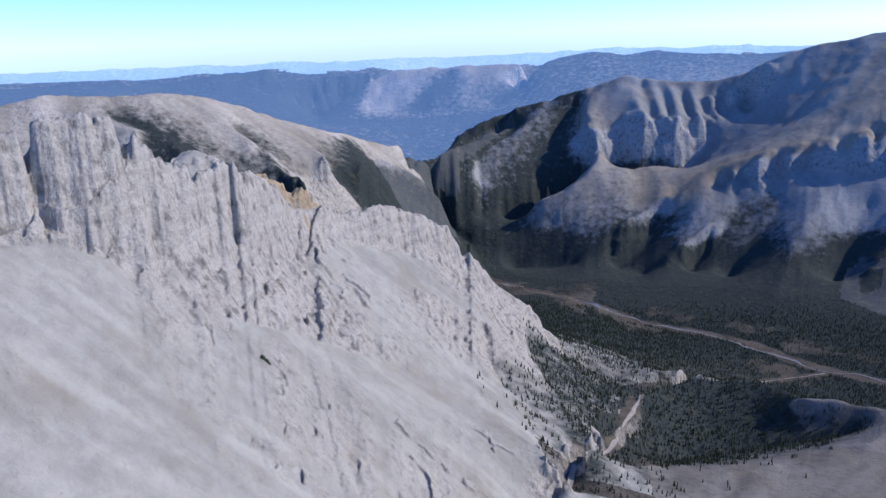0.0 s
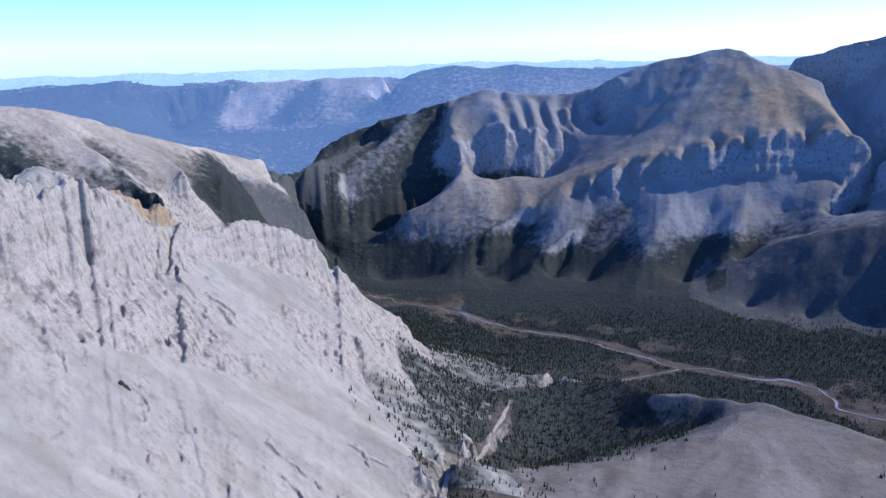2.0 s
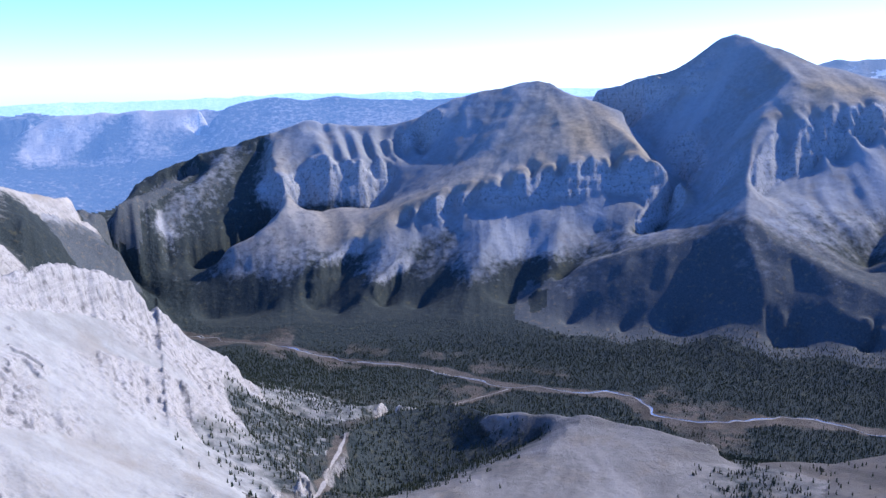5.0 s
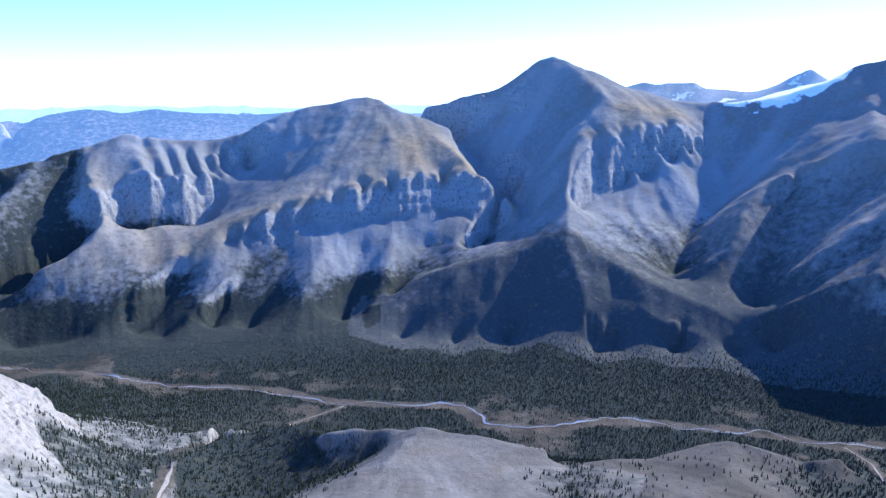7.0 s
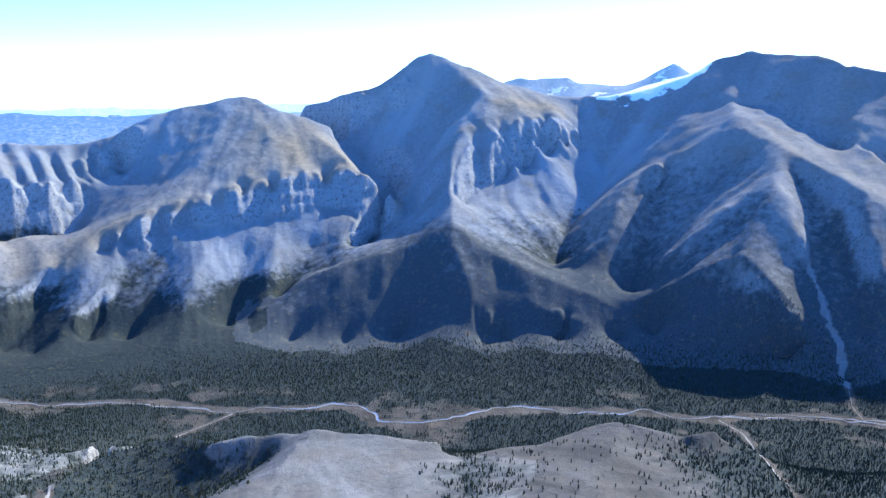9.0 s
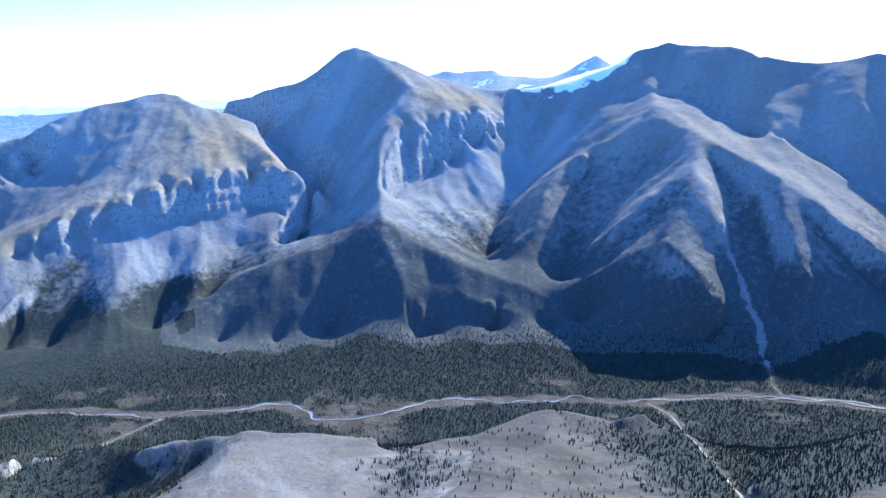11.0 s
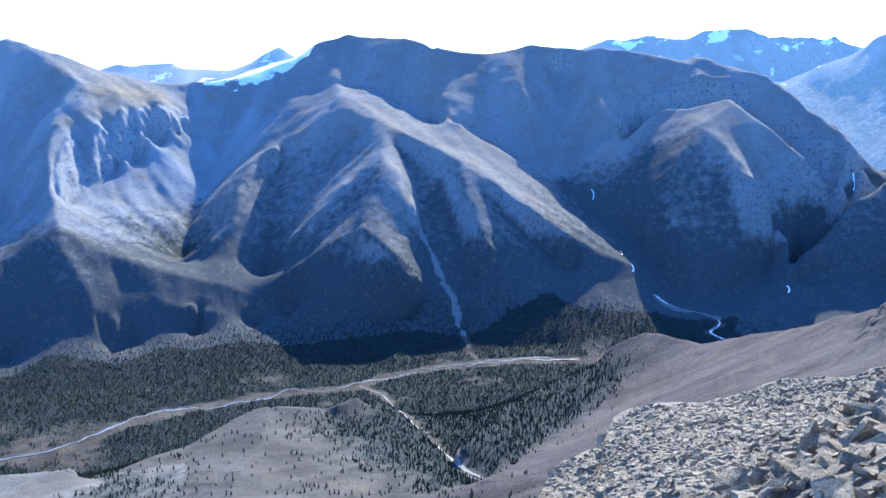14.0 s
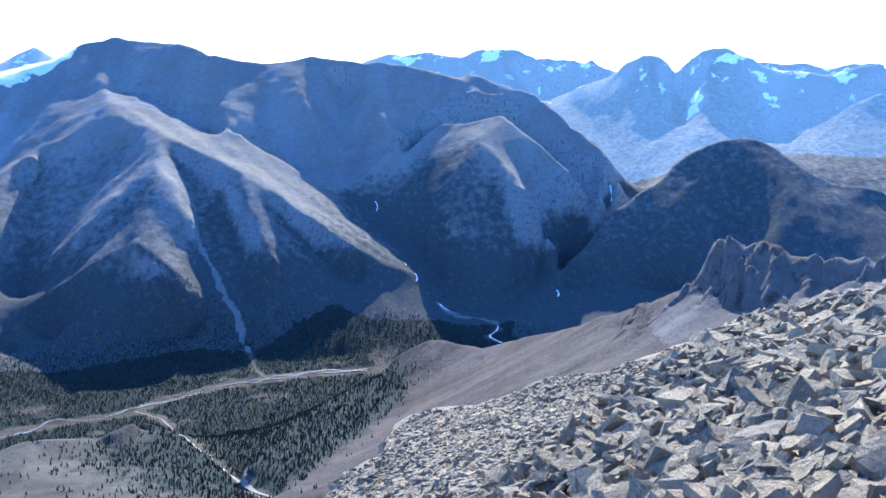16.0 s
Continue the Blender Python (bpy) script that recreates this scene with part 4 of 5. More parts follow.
LEAF = (0.050, 0.062, 0.062)
MAT = {
    "ground": land_material("valley_floor", (0.28, 0.27, 0.25), (0.1, 0.09, 0.077), (0.045, 0.058, 0.058), turf=0),
    "grey": land_material("grey_limestone", (0.39, 0.375, 0.35), (0.335, 0.335, 0.312), LEAF, bump=1.0, turf=0.12, streak=0.5),
    "hill": land_material("grey_brown_scree", (0.24, 0.23, 0.212), (0.185, 0.178, 0.165), LEAF, bump=1.0, turf=0.25),
    "dull": land_material("brown_grey_turf", (0.155, 0.145, 0.128), (0.12, 0.112, 0.10), LEAF, bump=1.0, turf=0.5),
    "spur": land_material("purple_brown_shale", (0.12, 0.106, 0.1), (0.092, 0.08, 0.076), LEAF, bump=1.0, turf=0.3),
    "straw": land_material("autumn_grass", (0.34, 0.28, 0.19), (0.34, 0.28, 0.19), LEAF, soil=(0.30, 0.23, 0.14), bump=0.6, turf=0.0),
    # the crag's rock, its shade put into the colour
    "dark": land_material("shade_darkened_rock", (0.15, 0.14, 0.14), (0.14, 0.13, 0.125), LEAF, bump=1.0, turf=0.1),
    "pale": land_material("pale_limestone", (0.46, 0.44, 0.40), (0.40, 0.38, 0.34), LEAF, turf=0.3),
    "blue": land_material("blue_grey_limestone", (0.33, 0.34, 0.355), (0.245, 0.26, 0.28), LEAF, bump=0.8, streak=0.6, turf=0.9),
    "brown": land_material("brown_turf_and_shale", (0.27, 0.275, 0.28), (0.235, 0.237, 0.243), (0.1, 0.112, 0.12), bump=0.45, streak=0.4, turf=0.6),
    # these three far materials glow pale blue in place of haze
    "range": land_material("distant_range", (0.24, 0.24, 0.24), (0.2, 0.195, 0.19), LEAF, haze_glow=(0.18, 0.29, 0.44, 0.29)),
    "hills": land_material("distant_hills", (0.38, 0.35, 0.30), (0.27, 0.24, 0.20), LEAF, haze_glow=(0.125, 0.20, 0.335, 0.62)),
    "plain": land_material("distant_plain", (0.35, 0.33, 0.29), (0.24, 0.22, 0.19), LEAF, haze_glow=(0.44, 0.62, 0.86, 0.72)),
}

# ---- the land as one sheet, parted into its mountains ----
TAGS = {
    "ground": ("", "", "ground", "ground"),
    "scree_mountain": ("mountain", "pale grey limestone cliffs above a wide scree bowl", "mountain", "grey"),
    "grassy_shoulder": ("hill", "tan autumn grass shoulder behind the cliffs", "hill", "straw"),
    "limestone_ridge": ("mountain", "bright bare limestone ridge with wooded lower slopes", "mountain", "pale"),
    "wooded_hill": ("hill", "low dark hill covered in conifer woods", "hill", "brown"),
    "ribbed_mountain": ("mountain", "grey mountain with ribbed cirque walls and talus fans", "mountain", "blue"),
    "pointed_peak": ("mountain", "dark pointed peak with a cliff band and scree", "mountain", "blue"),
    "wooded_foothill": ("hill", "rounded foothill under dark conifer woods beside the river", "hill", "brown"),
    "broad_massif": ("mountain", "broad hazy massif with long shaded spurs", "mountain", "brown"),
    "pyramid_spur": ("mountain", "pyramid-shaped brown spur above a side valley", "mountain", "brown"),
    "side_valley_hill": ("mountain", "steep shaded ridge beside the side valley", "mountain", "brown"),
    "southern_spur": ("hill", "brown scree spur running down to a wooded hill", "hill", "spur"),
    "southern_crag": ("crag", "broken rock crag on a scree ridge, darkened for its shade", "crag", "dark"),
    "east_hilltop": ("hill", "bare grey hilltop with a dark wooded flank", "hill", "hill"),
    "west_hilltop": ("hill", "bare rounded hilltop with scattered conifers", "hill", "dull"),
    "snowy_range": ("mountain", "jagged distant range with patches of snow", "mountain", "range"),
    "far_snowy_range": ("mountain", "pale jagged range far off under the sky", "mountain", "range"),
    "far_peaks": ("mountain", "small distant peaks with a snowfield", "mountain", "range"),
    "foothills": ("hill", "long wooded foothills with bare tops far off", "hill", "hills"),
}


def sheet(azs, rs):
    """The land over a fan of headings and distances."""
    a, r = np.meshgrid(np.radians(azs), rs, indexing="ij")
    x, y = r * np.sin(a), r * np.cos(a)
    h, own, cliff, forest, snow, fall = land(x.ravel(), y.ravel())
    n, m = len(azs), len(rs)
    co = np.stack([x.ravel(), y.ravel(), h], -1)
    i, j = np.meshgrid(np.arange(n - 1), np.arange(m - 1), indexing="ij")
    q = (i * m + j).ravel()
    quads = np.stack([q, q + 1, q + m + 1, q + m], -1)
    return co, quads, own, np.stack([cliff, forest, snow, fall[:, 0], fall[:, 1]], -1)


def mesh_of(name, co, quads, masks, mat):
    used, inv = np.unique(quads, return_inverse=True)
    me = bpy.data.meshes.new(name)
    me.vertices.add(len(used))
    me.vertices.foreach_set("co", co[used].astype(np.float32).ravel())
    me.loops.add(quads.size)
    me.loops.foreach_set("vertex_index", inv.astype(np.int32).ravel())
    me.polygons.add(len(quads))
    me.polygons.foreach_set("loop_start", np.arange(0, quads.size, 4, dtype=np.int32))
    me.polygons.foreach_set("use_smooth", np.ones(len(quads), bool))
    for k, key in zip(range(masks.shape[1]), ("cliff", "forest", "snow", "turf", "run")):
        me.attributes.new(key, "FLOAT", "POINT").data.foreach_set("value", masks[used, k].astype(np.float32))
    me.update(calc_edges=True)
    me.materials.append(mat)
    return me


def spans(*pairs):
    out = []
    for (a, b, n) in pairs:
        out.extend(np.linspace(a, b, n, endpoint=False))
    return np.array(out)


azs = np.append(spans((-36, 4, 380), (4, 56, 430), (56, 122, 340)), 122)
rs = np.append(spans((13, 120, 20), (120, 500, 50), (500, 640, 40), (640, 1050, 300), (1050, 1720, 190), (1720, 2400, 90), (2400, 4000, 280), (4000, 4960, 70)), 4960)
co, quads, own, masks = sheet(azs, rs)
co2, quads2, own2, masks2 = sheet(np.linspace(122, 324, 90), np.append(spans((13, 500, 30), (500, 4960, 70)), 4960))
quads = np.vstack([quads, quads2 + len(co)])
co, own, masks = np.vstack([co, co2]), np.append(own, own2), np.vstack([masks, masks2])
names = list(TAGS)
owner_id = np.array([names.index(o) for o in OWNERS])[own]
face_owner = owner_id[quads[:, 0]]
face_cliff = masks[quads, 0].mean(1) > 0.5
face_far = np.hypot(co[quads[:, 0], 0], co[quads[:, 0], 1])
for k, key in enumerate(names):
    name, label, category, mat = TAGS[key]
    mine = face_owner == k
    if not mine.any():
        continue
    if key == "ground":
        tagged(new("ground", mesh_of("ground", co, quads[mine & (face_far < 3500)], masks, MAT[mat])), kind="structure")
        face_right = co[quads[:, 0], 0] > 0.84 * co[quads[:, 0], 1]
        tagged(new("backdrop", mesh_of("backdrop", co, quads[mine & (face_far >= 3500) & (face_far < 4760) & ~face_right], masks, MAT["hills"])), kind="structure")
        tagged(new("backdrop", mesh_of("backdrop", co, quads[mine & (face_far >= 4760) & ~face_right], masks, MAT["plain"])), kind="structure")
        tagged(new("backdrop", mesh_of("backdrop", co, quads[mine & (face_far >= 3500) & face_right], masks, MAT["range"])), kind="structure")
        continue
    thing = tagged(new(name), label, category)
    pieces = (("rock", mine),) if key == "southern_crag" else (("slope", mine & ~face_cliff), ("cliff", mine & face_cliff))
    for piece, sel in pieces:
        if sel.sum() > 0:
            ob = new(piece, mesh_of(piece, co, quads[sel], masks, MAT[mat]))
            ob.parent = thing


# ---- river and creeks ----
def ribbon(name, line, wide, mat, lift, wander=0.0, seed=0, label="", ease=10):
    """A strip of gravel or water that lies on the land along a line."""
    p = np.array(line)
    pts = []
    for a, b in zip(p[:-1], p[1:]):
        n = max(2, int(np.hypot(*(b - a)[:2]) / 9))
        pts.extend(a + (b - a) * t for t in np.linspace(0, 1, n, endpoint=False))
    pts = np.array(pts + [p[-1]])
    for _ in range(ease):
        pts[1:-1] = 0.25 * pts[:-2] + 0.5 * pts[1:-1] + 0.25 * pts[2:]
    along = np.gradient(pts[:, :2], axis=0)
    along /= np.linalg.norm(along, axis=1)[:, None] + 1e-9
    side = np.stack([-along[:, 1], along[:, 0]], -1)
    s = np.arange(len(pts)) * 9.0
    mid = pts[:, :2] + side * (wander * fbm(s / 90, s * 0 + seed, 3, seed))[:, None]
    half = wide * np.maximum(0.18, 0.5 + 0.9 * fbm(s / 70, s * 0 + 5.5, 3, seed + 3))
    rows = [mid + side * (half * k)[:, None] for k in (-1, -0.5, 0, 0.5, 1)]
    xy = np.concatenate(rows)
    z = land(xy[:, 0], xy[:, 1])[0] + lift
    z = np.repeat(z.reshape(5, -1).mean(0)[None], 5, 0).ravel() * 0.5 + z * 0.5
    n = len(pts)
    faces = [(k * n + i, k * n + i + 1, (k + 1) * n + i + 1, (k + 1) * n + i) for k in range(4) for i in range(n - 1)]
    me = bpy.data.meshes.new(name)
    me.from_pydata(np.column_stack([xy, z]).tolist(), [], faces)
    me.materials.append(mat)
    ob = tagged(new(name, me), label, kind="structure")
    return ob


gravel, nodes, links, bsdf = material("river_gravel")
g = noise_tex(nodes, links, 0.25, 7, 0.7)
links.new(mix_rgb(nodes, links, (0.32, 0.30, 0.275), (0.19, 0.18, 0.16), ramp(nodes, links, g, 0.4, 0.65)), bsdf.inputs["Base Color"])
bsdf.inputs["Roughness"].default_value = 0.9
stream, nodes, links, bsdf = material("stream_water")
# white, part-metal base puts the sun's glint into the colour
bsdf.inputs["Base Color"].default_value = (0.85, 0.86, 0.86, 1)
bsdf.inputs["Metallic"].default_value = 0.7
bsdf.inputs["Roughness"].default_value = 0.14
bsdf.inputs["Specular IOR Level"].default_value = 1.0
bsdf.inputs["IOR"].default_value = 1.9
bw = nodes.new("ShaderNodeBump")
bw.inputs["Strength"].default_value, bw.inputs["Distance"].default_value = 0.3, 0.5
links.new(noise_tex(nodes, links, 0.5, 5), bw.inputs["Height"])
links.new(bw.outputs[0], bsdf.inputs["Normal"])
ribbon("river_gravel", RIVER[:17], 7.0, gravel, 1.0, 34, 1)
ribbon("river_water", RIVER[:17], 3.2, stream, 1.6, 38, 1)
ribbon("river_water", RIVER[13:17], 5.0, stream, 2.0, 16, 2)
ribbon("stream_water", STREAM[2:], 5.0, stream, 1.8, 4, 3, ease=3)
for az, el, d in ((78.5, -10.0, 2912), (80.5, -12.0, 2620), (81.3, -12.7, 2560), (94.9, -7.9, 3064), (92.5, -10.6, 2768), (91.5, -11.8, 2600)):
    ribbon("stream_water", [place(az, el, d), place(az + 0.25, el - 0.3, d - 15), place(az + 0.1, el - 0.6, d - 32)], 4.5, stream, 1.8, 2, 8, ease=2)
ribbon("creek_gravel", CREEK, 5, gravel, 1.0, 5, 4)
ribbon("creek_gravel", GULLY, 4, gravel, 1.0, 5, 5)
ribbon("creek_gravel", RAVINE, 1.8, gravel, 1.2, 4, 6)

# ---- the summit underfoot ----
EDGE = ([-180, -80, -60, 60, 70, 76.6, 77.6, 78.6, 81.3, 81.7, 83.7, 88.3, 92.7, 96.4, 100, 102, 105, 108, 112.5, 125, 150, 180],
        [6, 4, 1.5, 1.5, 3.0, 5.2, 7.3, 7.9, 8.2, 10.0, 10.6, 10.4, 11.0, 10.0, 10.6, 11.0, 11.5, 11.7, 11.6, 12, 9, 6])


def bench(x, y):
    """The rocky top on which the camera stands."""
    rough = 0.10 * fbm(x / 1.3, y / 1.3, 4, 101) + 0.03 * fbm(x / 0.25, y / 0.25, 3, 111)
    return SUMMIT - 1.6 - 0.24 * np.maximum(x, -3) - 0.35 * np.clip(y, -9, 4) + rough


azn = np.radians(np.concatenate([np.linspace(-180, 60, 80, endpoint=False), np.linspace(60, 126, 260, endpoint=False), np.linspace(126, 180, 24)]))
edge = np.interp(np.degrees(azn), *EDGE)
edge = edge * (1 + 0.025 * fbm(np.degrees(azn) / 2.2, azn * 0, 4, 121))
u = np.concatenate([np.linspace(0.02, 1, 130), [1.004, 1.012, 1.025, 1.04, 1.06, 1.09, 1.13, 1.18]])
down = np.concatenate([np.zeros(130), [0.06, 0.2, 0.45, 0.8, 1.4, 2.6, 6, 16]])
rr = edge[:, None] * u[None]
gx, gy = rr * np.sin(azn)[:, None], rr * np.cos(azn)[:, None]
inx, iny = np.minimum(rr, edge[:, None]) * np.sin(azn)[:, None], np.minimum(rr, edge[:, None]) * np.cos(azn)[:, None]
gz = bench(inx, iny) - down[None] * (1 + 0.3 * fbm(gx / 0.8, gy / 0.8, 3, 131))
wall = (down[None] > 0) * 0.22
gx, gy = gx + wall * fbm(gz / 0.5, gx / 0.7, 3, 133), gy + wall * fbm(gz / 0.5, gy / 0.7, 3, 135)
n, m = gx.shape
ii, jj = np.meshgrid(np.arange(n - 1), np.arange(m - 1), indexing="ij")
q = (ii * m + jj).ravel()
sq = np.stack([q, q + 1, q + m + 1, q + m], -1)
near_rock, nodes, links, bsdf = material("shattered_limestone")
n1, n2 = noise_tex(nodes, links, 1.2, 8, 0.65), noise_tex(nodes, links, 22, 6, 0.7)
oi = nodes.new("ShaderNodeObjectInfo")
geo = nodes.new("ShaderNodeNewGeometry")
c0 = mix_rgb(nodes, links, (0.40, 0.325, 0.215), (0.19, 0.158, 0.11), ramp(nodes, links, n1, 0.4, 0.62))
c0 = mix_rgb(nodes, links, c0, (0.54, 0.455, 0.32), ramp(nodes, links, n2, 0.52, 0.75))
pick = nodes.new("ShaderNodeMath")
pick.operation = "ADD"
links.new(oi.outputs["Random"], pick.inputs[0])
links.new(geo.outputs["Random Per Island"], pick.inputs[1])
frac = nodes.new("ShaderNodeMath")
frac.operation = "FRACT"
links.new(pick.outputs[0], frac.inputs[0])
c0 = mix_rgb(nodes, links, c0, (0.17, 0.15, 0.135), ramp(nodes, links, frac.outputs[0], 0.55, 1.25))
links.new(c0, bsdf.inputs["Base Color"])
bsdf.inputs["Roughness"].default_value = 0.85
bsdf.inputs["Specular IOR Level"].default_value = 0.25
bb = nodes.new("ShaderNodeBump")
bb.inputs["Strength"].default_value, bb.inputs["Distance"].default_value = 0.9, 0.03
links.new(n2, bb.inputs["Height"])
b0 = nodes.new("ShaderNodeBump")
b0.inputs["Strength"].default_value, b0.inputs["Distance"].default_value = 1.0, 0.12
links.new(noise_tex(nodes, links, 7, 5, 0.6), b0.inputs["Height"])
links.new(b0.outputs[0], bb.inputs["Normal"])
links.new(bb.outputs[0], bsdf.inputs["Normal"])
tagged(new("summit_ground", mesh_of("summit_ground", np.column_stack([gx.ravel(), gy.ravel(), gz.ravel()]), sq, np.zeros((gx.size, 4)), near_rock)), kind="structure")

rng = np.random.default_rng(7)


def block_shape(seed, flat):
    """An angular block of bedded limestone as a convex hull."""
    rnd = np.random.default_rng(seed)
    bm = bmesh.new()
    deep = rnd.uniform(0.5, 0.95)
    for i in (-1, 1):
        for j in (-1, 1):
            for k in (-1, 1):
                lean = rnd.uniform(-0.12, 0.12)
                p = np.array([i * 0.46 + lean, j * 0.46 * deep + 0.5 * lean, k * 0.5 * flat]) + rnd.uniform(-0.07, 0.07, 3) * np.array([1, 1, flat * 1.5])
                if rnd.random() < 0.3:
                    # a corner broken off along a joint
                    for q in ((0.62, 1, 1), (1, 0.55, 1)):
                        bm.verts.new(p * np.array(q))
                else:
                    bm.verts.new(p)
    bmesh.ops.convex_hull(bm, input=bm.verts)
    bmesh.ops.delete(bm, geom=[v for v in bm.verts if not v.link_faces], context="VERTS")
    bmesh.ops.triangulate(bm, faces=bm.faces)
    bm.verts.index_update()
    v = np.array([p.co[:] for p in bm.verts])
    f = np.array([[q.index for q in p.verts] for p in bm.faces])
    bm.free()
    return v, f


SHAPES = [block_shape(i, fl) for i, fl in enumerate((0.16, 0.2, 0.24, 0.3, 0.34, 0.42, 0.5, 0.62, 0.22, 0.18, 0.38, 0.28))]


def on_rubble(x, y):
    """True where the blocks lie, false on the fine gravel."""
    return (y - 0.2) < -0.5 * (x - 5.3) + 0.35 * fbm(x, y, 2, 141)


def scatter(count, low, high, r0, r1, az0, az1, rubble):
    a = np.radians(rng.uniform(az0, az1, count * 3))
    r = np.sqrt(rng.uniform(r0 * r0, r1 * r1, count * 3))
    x, y = r * np.sin(a), r * np.cos(a)
    ok = (r < np.interp(np.degrees(a), *EDGE) * 0.985) & (on_rubble(x, y) == rubble)
    x, y = x[ok][:count], y[ok][:count]
    return x, y, low + (high - low) * rng.random(len(x)) ** 2.2


def turn_of(tilt):
    """A spin about the upright, then a lean with the fall of the ledge."""
    lean = Euler((rng.normal(-0.33, tilt), rng.normal(0.235, tilt), 0)).to_matrix()
    return lean @ Matrix.Rotation(rng.uniform(0, 6.28), 3, "Z")


def joined(name, spots, label, tilt, sink, mat, shapes, lift=0.0):
    vs, fs, base = [], [], 0
    for x, y, size in zip(*spots):
        v, f = shapes[rng.integers(len(shapes))]
        rot = np.array(turn_of(tilt))
        v = (v * size) @ rot.T + np.array([x, y, float(bench(np.array(x), np.array(y))) + size * sink + rng.uniform(-0.02, lift)])
        vs.append(v)
        fs.append(f + base)
        base += len(v)
    me = bpy.data.meshes.new(name)
    v, f = np.concatenate(vs), np.concatenate(fs)
    me.vertices.add(len(v))
    me.vertices.foreach_set("co", v.astype(np.float32).ravel())
    me.loops.add(f.size)
    me.loops.foreach_set("vertex_index", f.astype(np.int32).ravel())
    me.polygons.add(len(f))
    me.polygons.foreach_set("loop_start", np.arange(0, f.size, 3, dtype=np.int32))
    me.polygons.foreach_set("use_smooth", np.zeros(len(f), bool))
    me.update(calc_edges=True)
    me.materials.append(mat)
    return tagged(new(name, me), label, kind="stuff")


joined("rubble", scatter(7500, 0.05, 0.22, 3.2, 12, 82, 124, True), "loose angular grey limestone rubble", 0.5, 0.16, near_rock, SHAPES, 0.07)
joined("gravel", scatter(11000, 0.02, 0.085, 4.2, 11.4, 75, 102, False), "fine pale limestone gravel on the summit ledge", 0.3, 0.10, near_rock, SHAPES[2:8])
block_meshes = []
for v, f in SHAPES:
    me = bpy.data.meshes.new("rock")
    me.from_pydata(v.tolist(), [], f.tolist())
    me.materials.append(near_rock)
    block_meshes.append(me)
bx, by, bs = scatter(300, 0.14, 0.34, 3.6, 11.9, 84, 122, True)
for x, y, size in zip(bx, by, bs):
    if np.hypot(x - 5.3, y + 1.35) < 0.75:
        continue
    rock = new("rock", block_meshes[rng.integers(len(block_meshes))])
    rock.matrix_world = Matrix.LocRotScale((x, y, float(bench(np.array(x), np.array(y))) + size * 0.2 + 0.02), turn_of(0.5).to_quaternion(), (size, size, size))
    tagged(rock, "angular slab of grey limestone in the summit rubble", "rock", "summit rubble blocks")

# a cracked pale slab of bedrock shows among the blocks
def slab(x, y, wide, deep, thick, turn, label):
    """A flat bed of limestone, its outline broken along joints."""
    rnd = np.random.default_rng(int(wide * 1000))
    bm = bmesh.new()
    ring = []
    for k in range(11):
        a = 6.283 * (k + rnd.uniform(-0.35, 0.35)) / 11
        w = rnd.uniform(0.62, 1.15)
        ring.append((0.5 * wide * w * math.cos(a), 0.5 * deep * w * math.sin(a)))
    top = [bm.verts.new((p[0], p[1], thick + rnd.uniform(-0.015, 0.015))) for p in ring]
    low = [bm.verts.new((p[0] * 1.08, p[1] * 1.08, -0.12)) for p in ring]
    mid = bm.verts.new((0, 0, thick + 0.01))
    for k in range(11):
        bm.faces.new((top[k], top[(k + 1) % 11], mid))
        bm.faces.new((low[k], low[(k + 1) % 11], top[(k + 1) % 11], top[k]))
    me = bpy.data.meshes.new("slab")
    bm.to_mesh(me)
    bm.free()
    me.materials.append(near_rock)
    ob = tagged(new("slab", me), label, "slab", "bedrock slabs")
    ob.matrix_world = Matrix.LocRotScale((x, y, float(bench(np.array(x), np.array(y))) + 0.03), (Euler((-0.33, 0.235, 0)).to_matrix() @ Matrix.Rotation(turn, 3, "Z")).to_quaternion(), None)


for x, y, w, d, t, a in ((5.15, -1.15, 0.5, 0.42, 0.05, 0.3), (5.6, -1.45, 0.42, 0.34, 0.06, 1.2), (5.45, -0.85, 0.42, 0.3, 0.05, 2.0), (4.8, -1.5, 0.5, 0.36, 0.06, 0.8), (5.2, -1.7, 0.45, 0.4, 0.07, 2.6)):
    slab(x, y, w, d, t, a, "cracked pale slab of limestone bedrock among the rubble")
# a brown outcrop that juts from the lip of the ledge
for az, d, size, drop in ((82.2, 9.6, 0.6, 0.5), (79.3, 7.8, 0.4, 0.42), (84.6, 10.2, 0.36, 0.32)):
    lip = new("boulder", block_meshes[7])
    lx, ly = d * math.sin(radians(az)), d * math.cos(radians(az))
    lip.matrix_world = Matrix.LocRotScale((lx, ly, float(bench(np.array(lx), np.array(ly))) - drop + 0.12), Euler((0.2, 0.3, az)), (size, size, size * 1.2))
    tagged(lip, "weathered limestone outcrop jutting from the ledge's lip", "boulder", "outcrops on the ledge's lip")

# ---- conifers ----
needles, nodes, links, bsdf = material("conifer_needles")
geo = nodes.new("ShaderNodeNewGeometry")
c1 = mix_rgb(nodes, links, (0.028, 0.042, 0.028), (0.05, 0.056, 0.036), geo.outputs["Random Per Island"])
links.new(c1, bsdf.inputs["Base Color"])
bsdf.inputs["Roughness"].default_value = 0.9
bsdf.inputs["Specular IOR Level"].default_value = 0.15


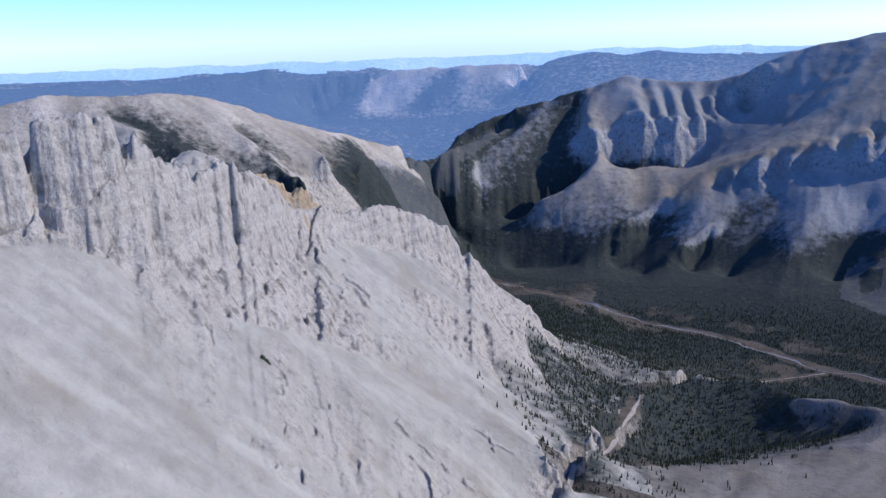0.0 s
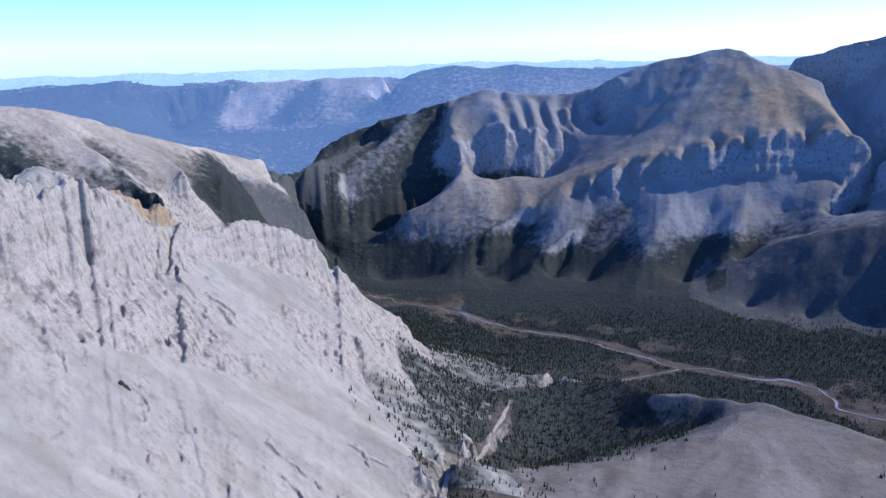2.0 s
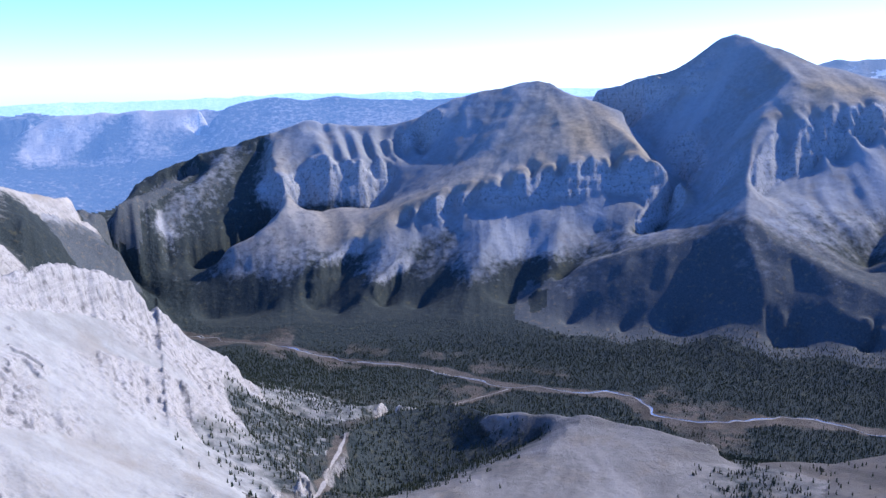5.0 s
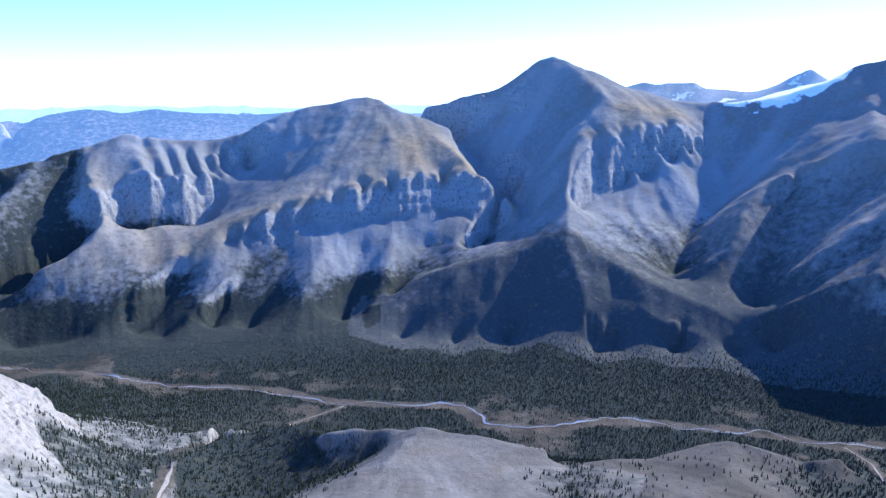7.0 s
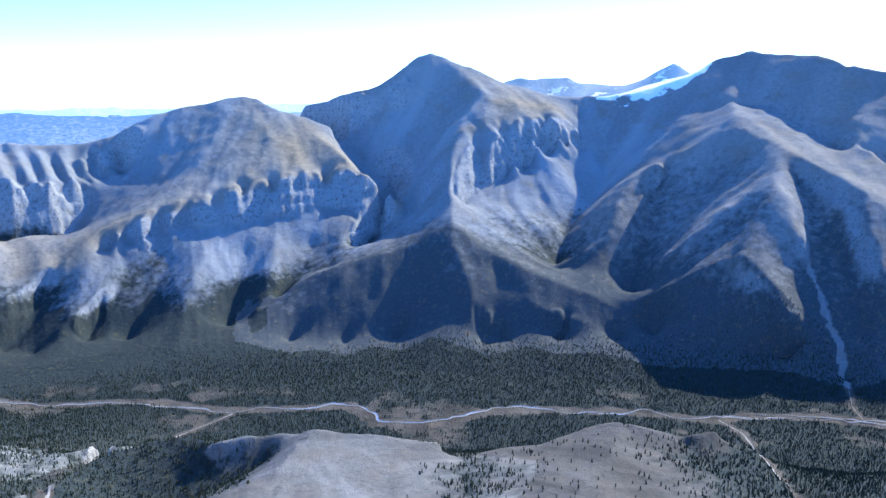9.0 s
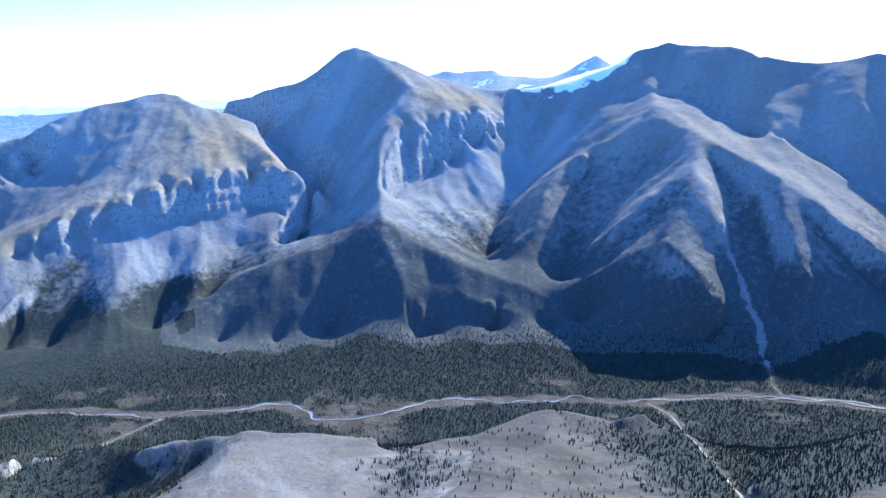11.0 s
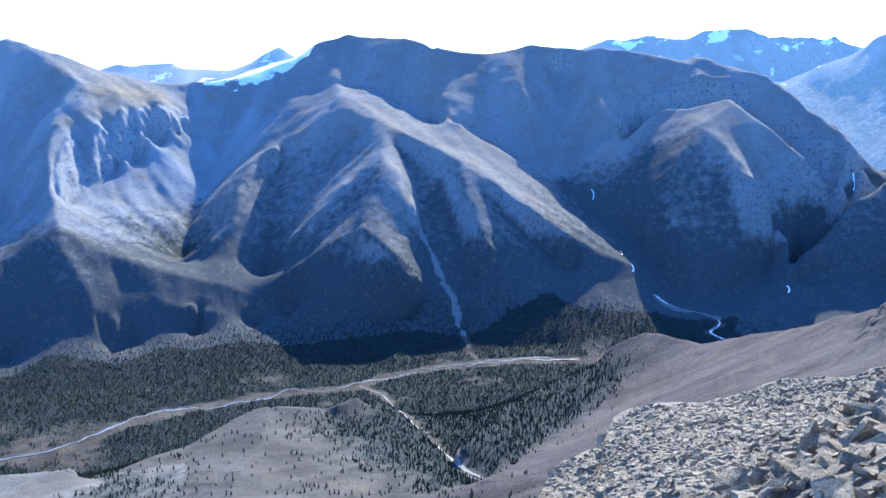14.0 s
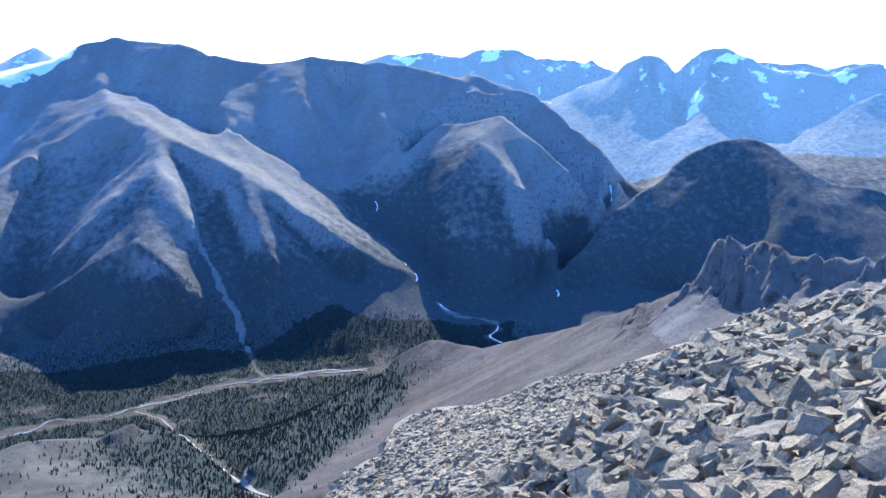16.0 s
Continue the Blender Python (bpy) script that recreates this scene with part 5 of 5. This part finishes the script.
def conifer(tiers, sides, seed):
    rnd = np.random.default_rng(seed)
    v, f = [], []
    for k in range(tiers):
        z0, z1 = 0.08 + 0.8 * k / tiers, min(1.0, 0.08 + 0.8 * (k + 1) / tiers + 0.22)
        wide = 0.20 * (1 - 0.75 * k / tiers)
        base = len(v)
        for j in range(sides):
            a = 6.283 * (j + rnd.uniform(-0.3, 0.3)) / sides
            w = wide * rnd.uniform(0.6, 1.25)
            v.append((w * math.cos(a), w * math.sin(a), z0 + rnd.uniform(-0.04, 0.04)))
        v.append((rnd.uniform(-0.02, 0.02), rnd.uniform(-0.02, 0.02), z1))
        f.extend((base + j, base + (j + 1) % sides, base + sides) for j in range(sides))
    return np.array(v), np.array(f)


def woods(count, r0, r1, az0, az1, tall, tiers, sides, floor_only, label):
    a = np.radians(rng.uniform(az0, az1, count))
    r = np.sqrt(rng.uniform(r0 * r0, r1 * r1, count))
    x, y = r * np.sin(a), r * np.cos(a)
    h, own, cliff, forest, snow, fall = land(x, y)
    keep = rng.random(count) < step(0.25, 0.8, forest + 0.5 * fbm(x / 20, y / 20, 3, 151)) * (forest > 0.08) * (1 - step(2250, 2440, r))
    x, y, h = x[keep], y[keep], h[keep]
    v0, f0 = conifer(tiers, sides, 5)
    n = len(x)
    size = tall * rng.uniform(0.5, 1.15, n)
    spin = rng.uniform(0, 6.28, n)
    c, s = np.cos(spin) * size, np.sin(spin) * size
    vx = v0[None, :, 0] * c[:, None] - v0[None, :, 1] * s[:, None] + x[:, None]
    vy = v0[None, :, 0] * s[:, None] + v0[None, :, 1] * c[:, None] + y[:, None]
    vz = v0[None, :, 2] * size[:, None] + h[:, None] - 0.4
    v = np.stack([vx, vy, vz], -1).reshape(-1, 3)
    f = (f0[None] + (np.arange(n) * len(v0))[:, None, None]).reshape(-1, 3)
    me = bpy.data.meshes.new("conifer_woods")
    me.vertices.add(len(v))
    me.vertices.foreach_set("co", v.astype(np.float32).ravel())
    me.loops.add(f.size)
    me.loops.foreach_set("vertex_index", f.astype(np.int32).ravel())
    me.polygons.add(len(f))
    me.polygons.foreach_set("loop_start", np.arange(0, f.size, 3, dtype=np.int32))
    me.polygons.foreach_set("use_smooth", np.zeros(len(f), bool))
    me.update(calc_edges=True)
    me.materials.append(needles)
    return tagged(new("conifer_woods", me), label, kind="stuff")


woods(54000, 720, 1700, 0, 95, 7.5, 2, 5, False, "dark conifers on the lower hills")
woods(75000, 1700, 2450, 2, 95, 7.5, 2, 4, True, "dark conifer woods on the valley floor")


# ---- single conifers on the bare hilltops ----
bark, nodes, links, bsdf = material("bark")
links.new(mix_rgb(nodes, links, (0.10, 0.075, 0.055), (0.17, 0.14, 0.11), noise_tex(nodes, links, 3.0)), bsdf.inputs["Base Color"])
bsdf.inputs["Roughness"].default_value = 0.95
v, f = conifer(5, 7, 21)
crown_mesh = bpy.data.meshes.new("crown")
crown_mesh.from_pydata((v * np.array([1.1, 1.1, 0.92]) + np.array([0, 0, 0.08])).tolist(), [], f.tolist())
crown_mesh.materials.append(needles)
trunk_mesh = bpy.data.meshes.new("trunk")
ring = [(math.cos(6.283 * k / 6), math.sin(6.283 * k / 6)) for k in range(6)]
trunk_mesh.from_pydata([(0.028 * a, 0.028 * b, -0.06) for a, b in ring] + [(0.012 * a, 0.012 * b, 0.7) for a, b in ring], [], [(k, (k + 1) % 6, 6 + (k + 1) % 6, 6 + k) for k in range(6)])
trunk_mesh.materials.append(bark)
ta = np.radians(np.concatenate([rng.uniform(44, 58, 70), rng.uniform(46, 60, 25), rng.uniform(6, 12, 25)]))
tr = np.concatenate([rng.uniform(1000, 1340, 70), rng.uniform(1050, 1330, 25), rng.uniform(1100, 1400, 25)])
tx, ty = tr * np.sin(ta), tr * np.cos(ta)
tz = land(tx, ty)[0]
for x, y, z in zip(tx, ty, tz):
    tree = tagged(new("conifer_tree"), "dark narrow conifer standing alone on grey scree", "tree", "single conifers")
    for name, me in (("trunk", trunk_mesh), ("crown", crown_mesh)):
        ob = new(name, me)
        ob.parent = tree
    size = rng.uniform(5, 9)
    tree.matrix_world = Matrix.LocRotScale((x, y, z), Euler((0, 0, rng.uniform(0, 6.28))), (size, size, size))

# ---- a lone dark thicket on the scree ----
def thicket(az, d, wide):
    x, y = d * math.sin(radians(az)), d * math.cos(radians(az))
    z = float(land(np.array([x]), np.array([y]))[0][0])
    vs, fs, rnd = [], [], np.random.default_rng(3)
    v0, f0 = conifer(2, 5, 9)
    for k in range(70):
        a, r = rnd.uniform(0, 6.28), wide * 0.5 * math.sqrt(rnd.random())
        dx, dy, size = r * math.cos(a), 0.55 * r * math.sin(a), rnd.uniform(1.4, 3.2)
        hz = float(land(np.array([x + dx]), np.array([y + dy]))[0][0])
        fs.append(f0 + len(vs) * len(v0))
        vs.append(v0 * np.array([2.4 * size, 2.4 * size, size]) + np.array([x + dx, y + dy, hz - 0.3]))
    me = bpy.data.meshes.new("thicket")
    me.from_pydata(np.concatenate(vs).tolist(), [], np.concatenate(fs).tolist())
    me.materials.append(needles)
    tagged(new("thicket", me), "lone dark patch of dwarf conifers on the scree", "thicket")


thicket(-13.3, 688, 9)
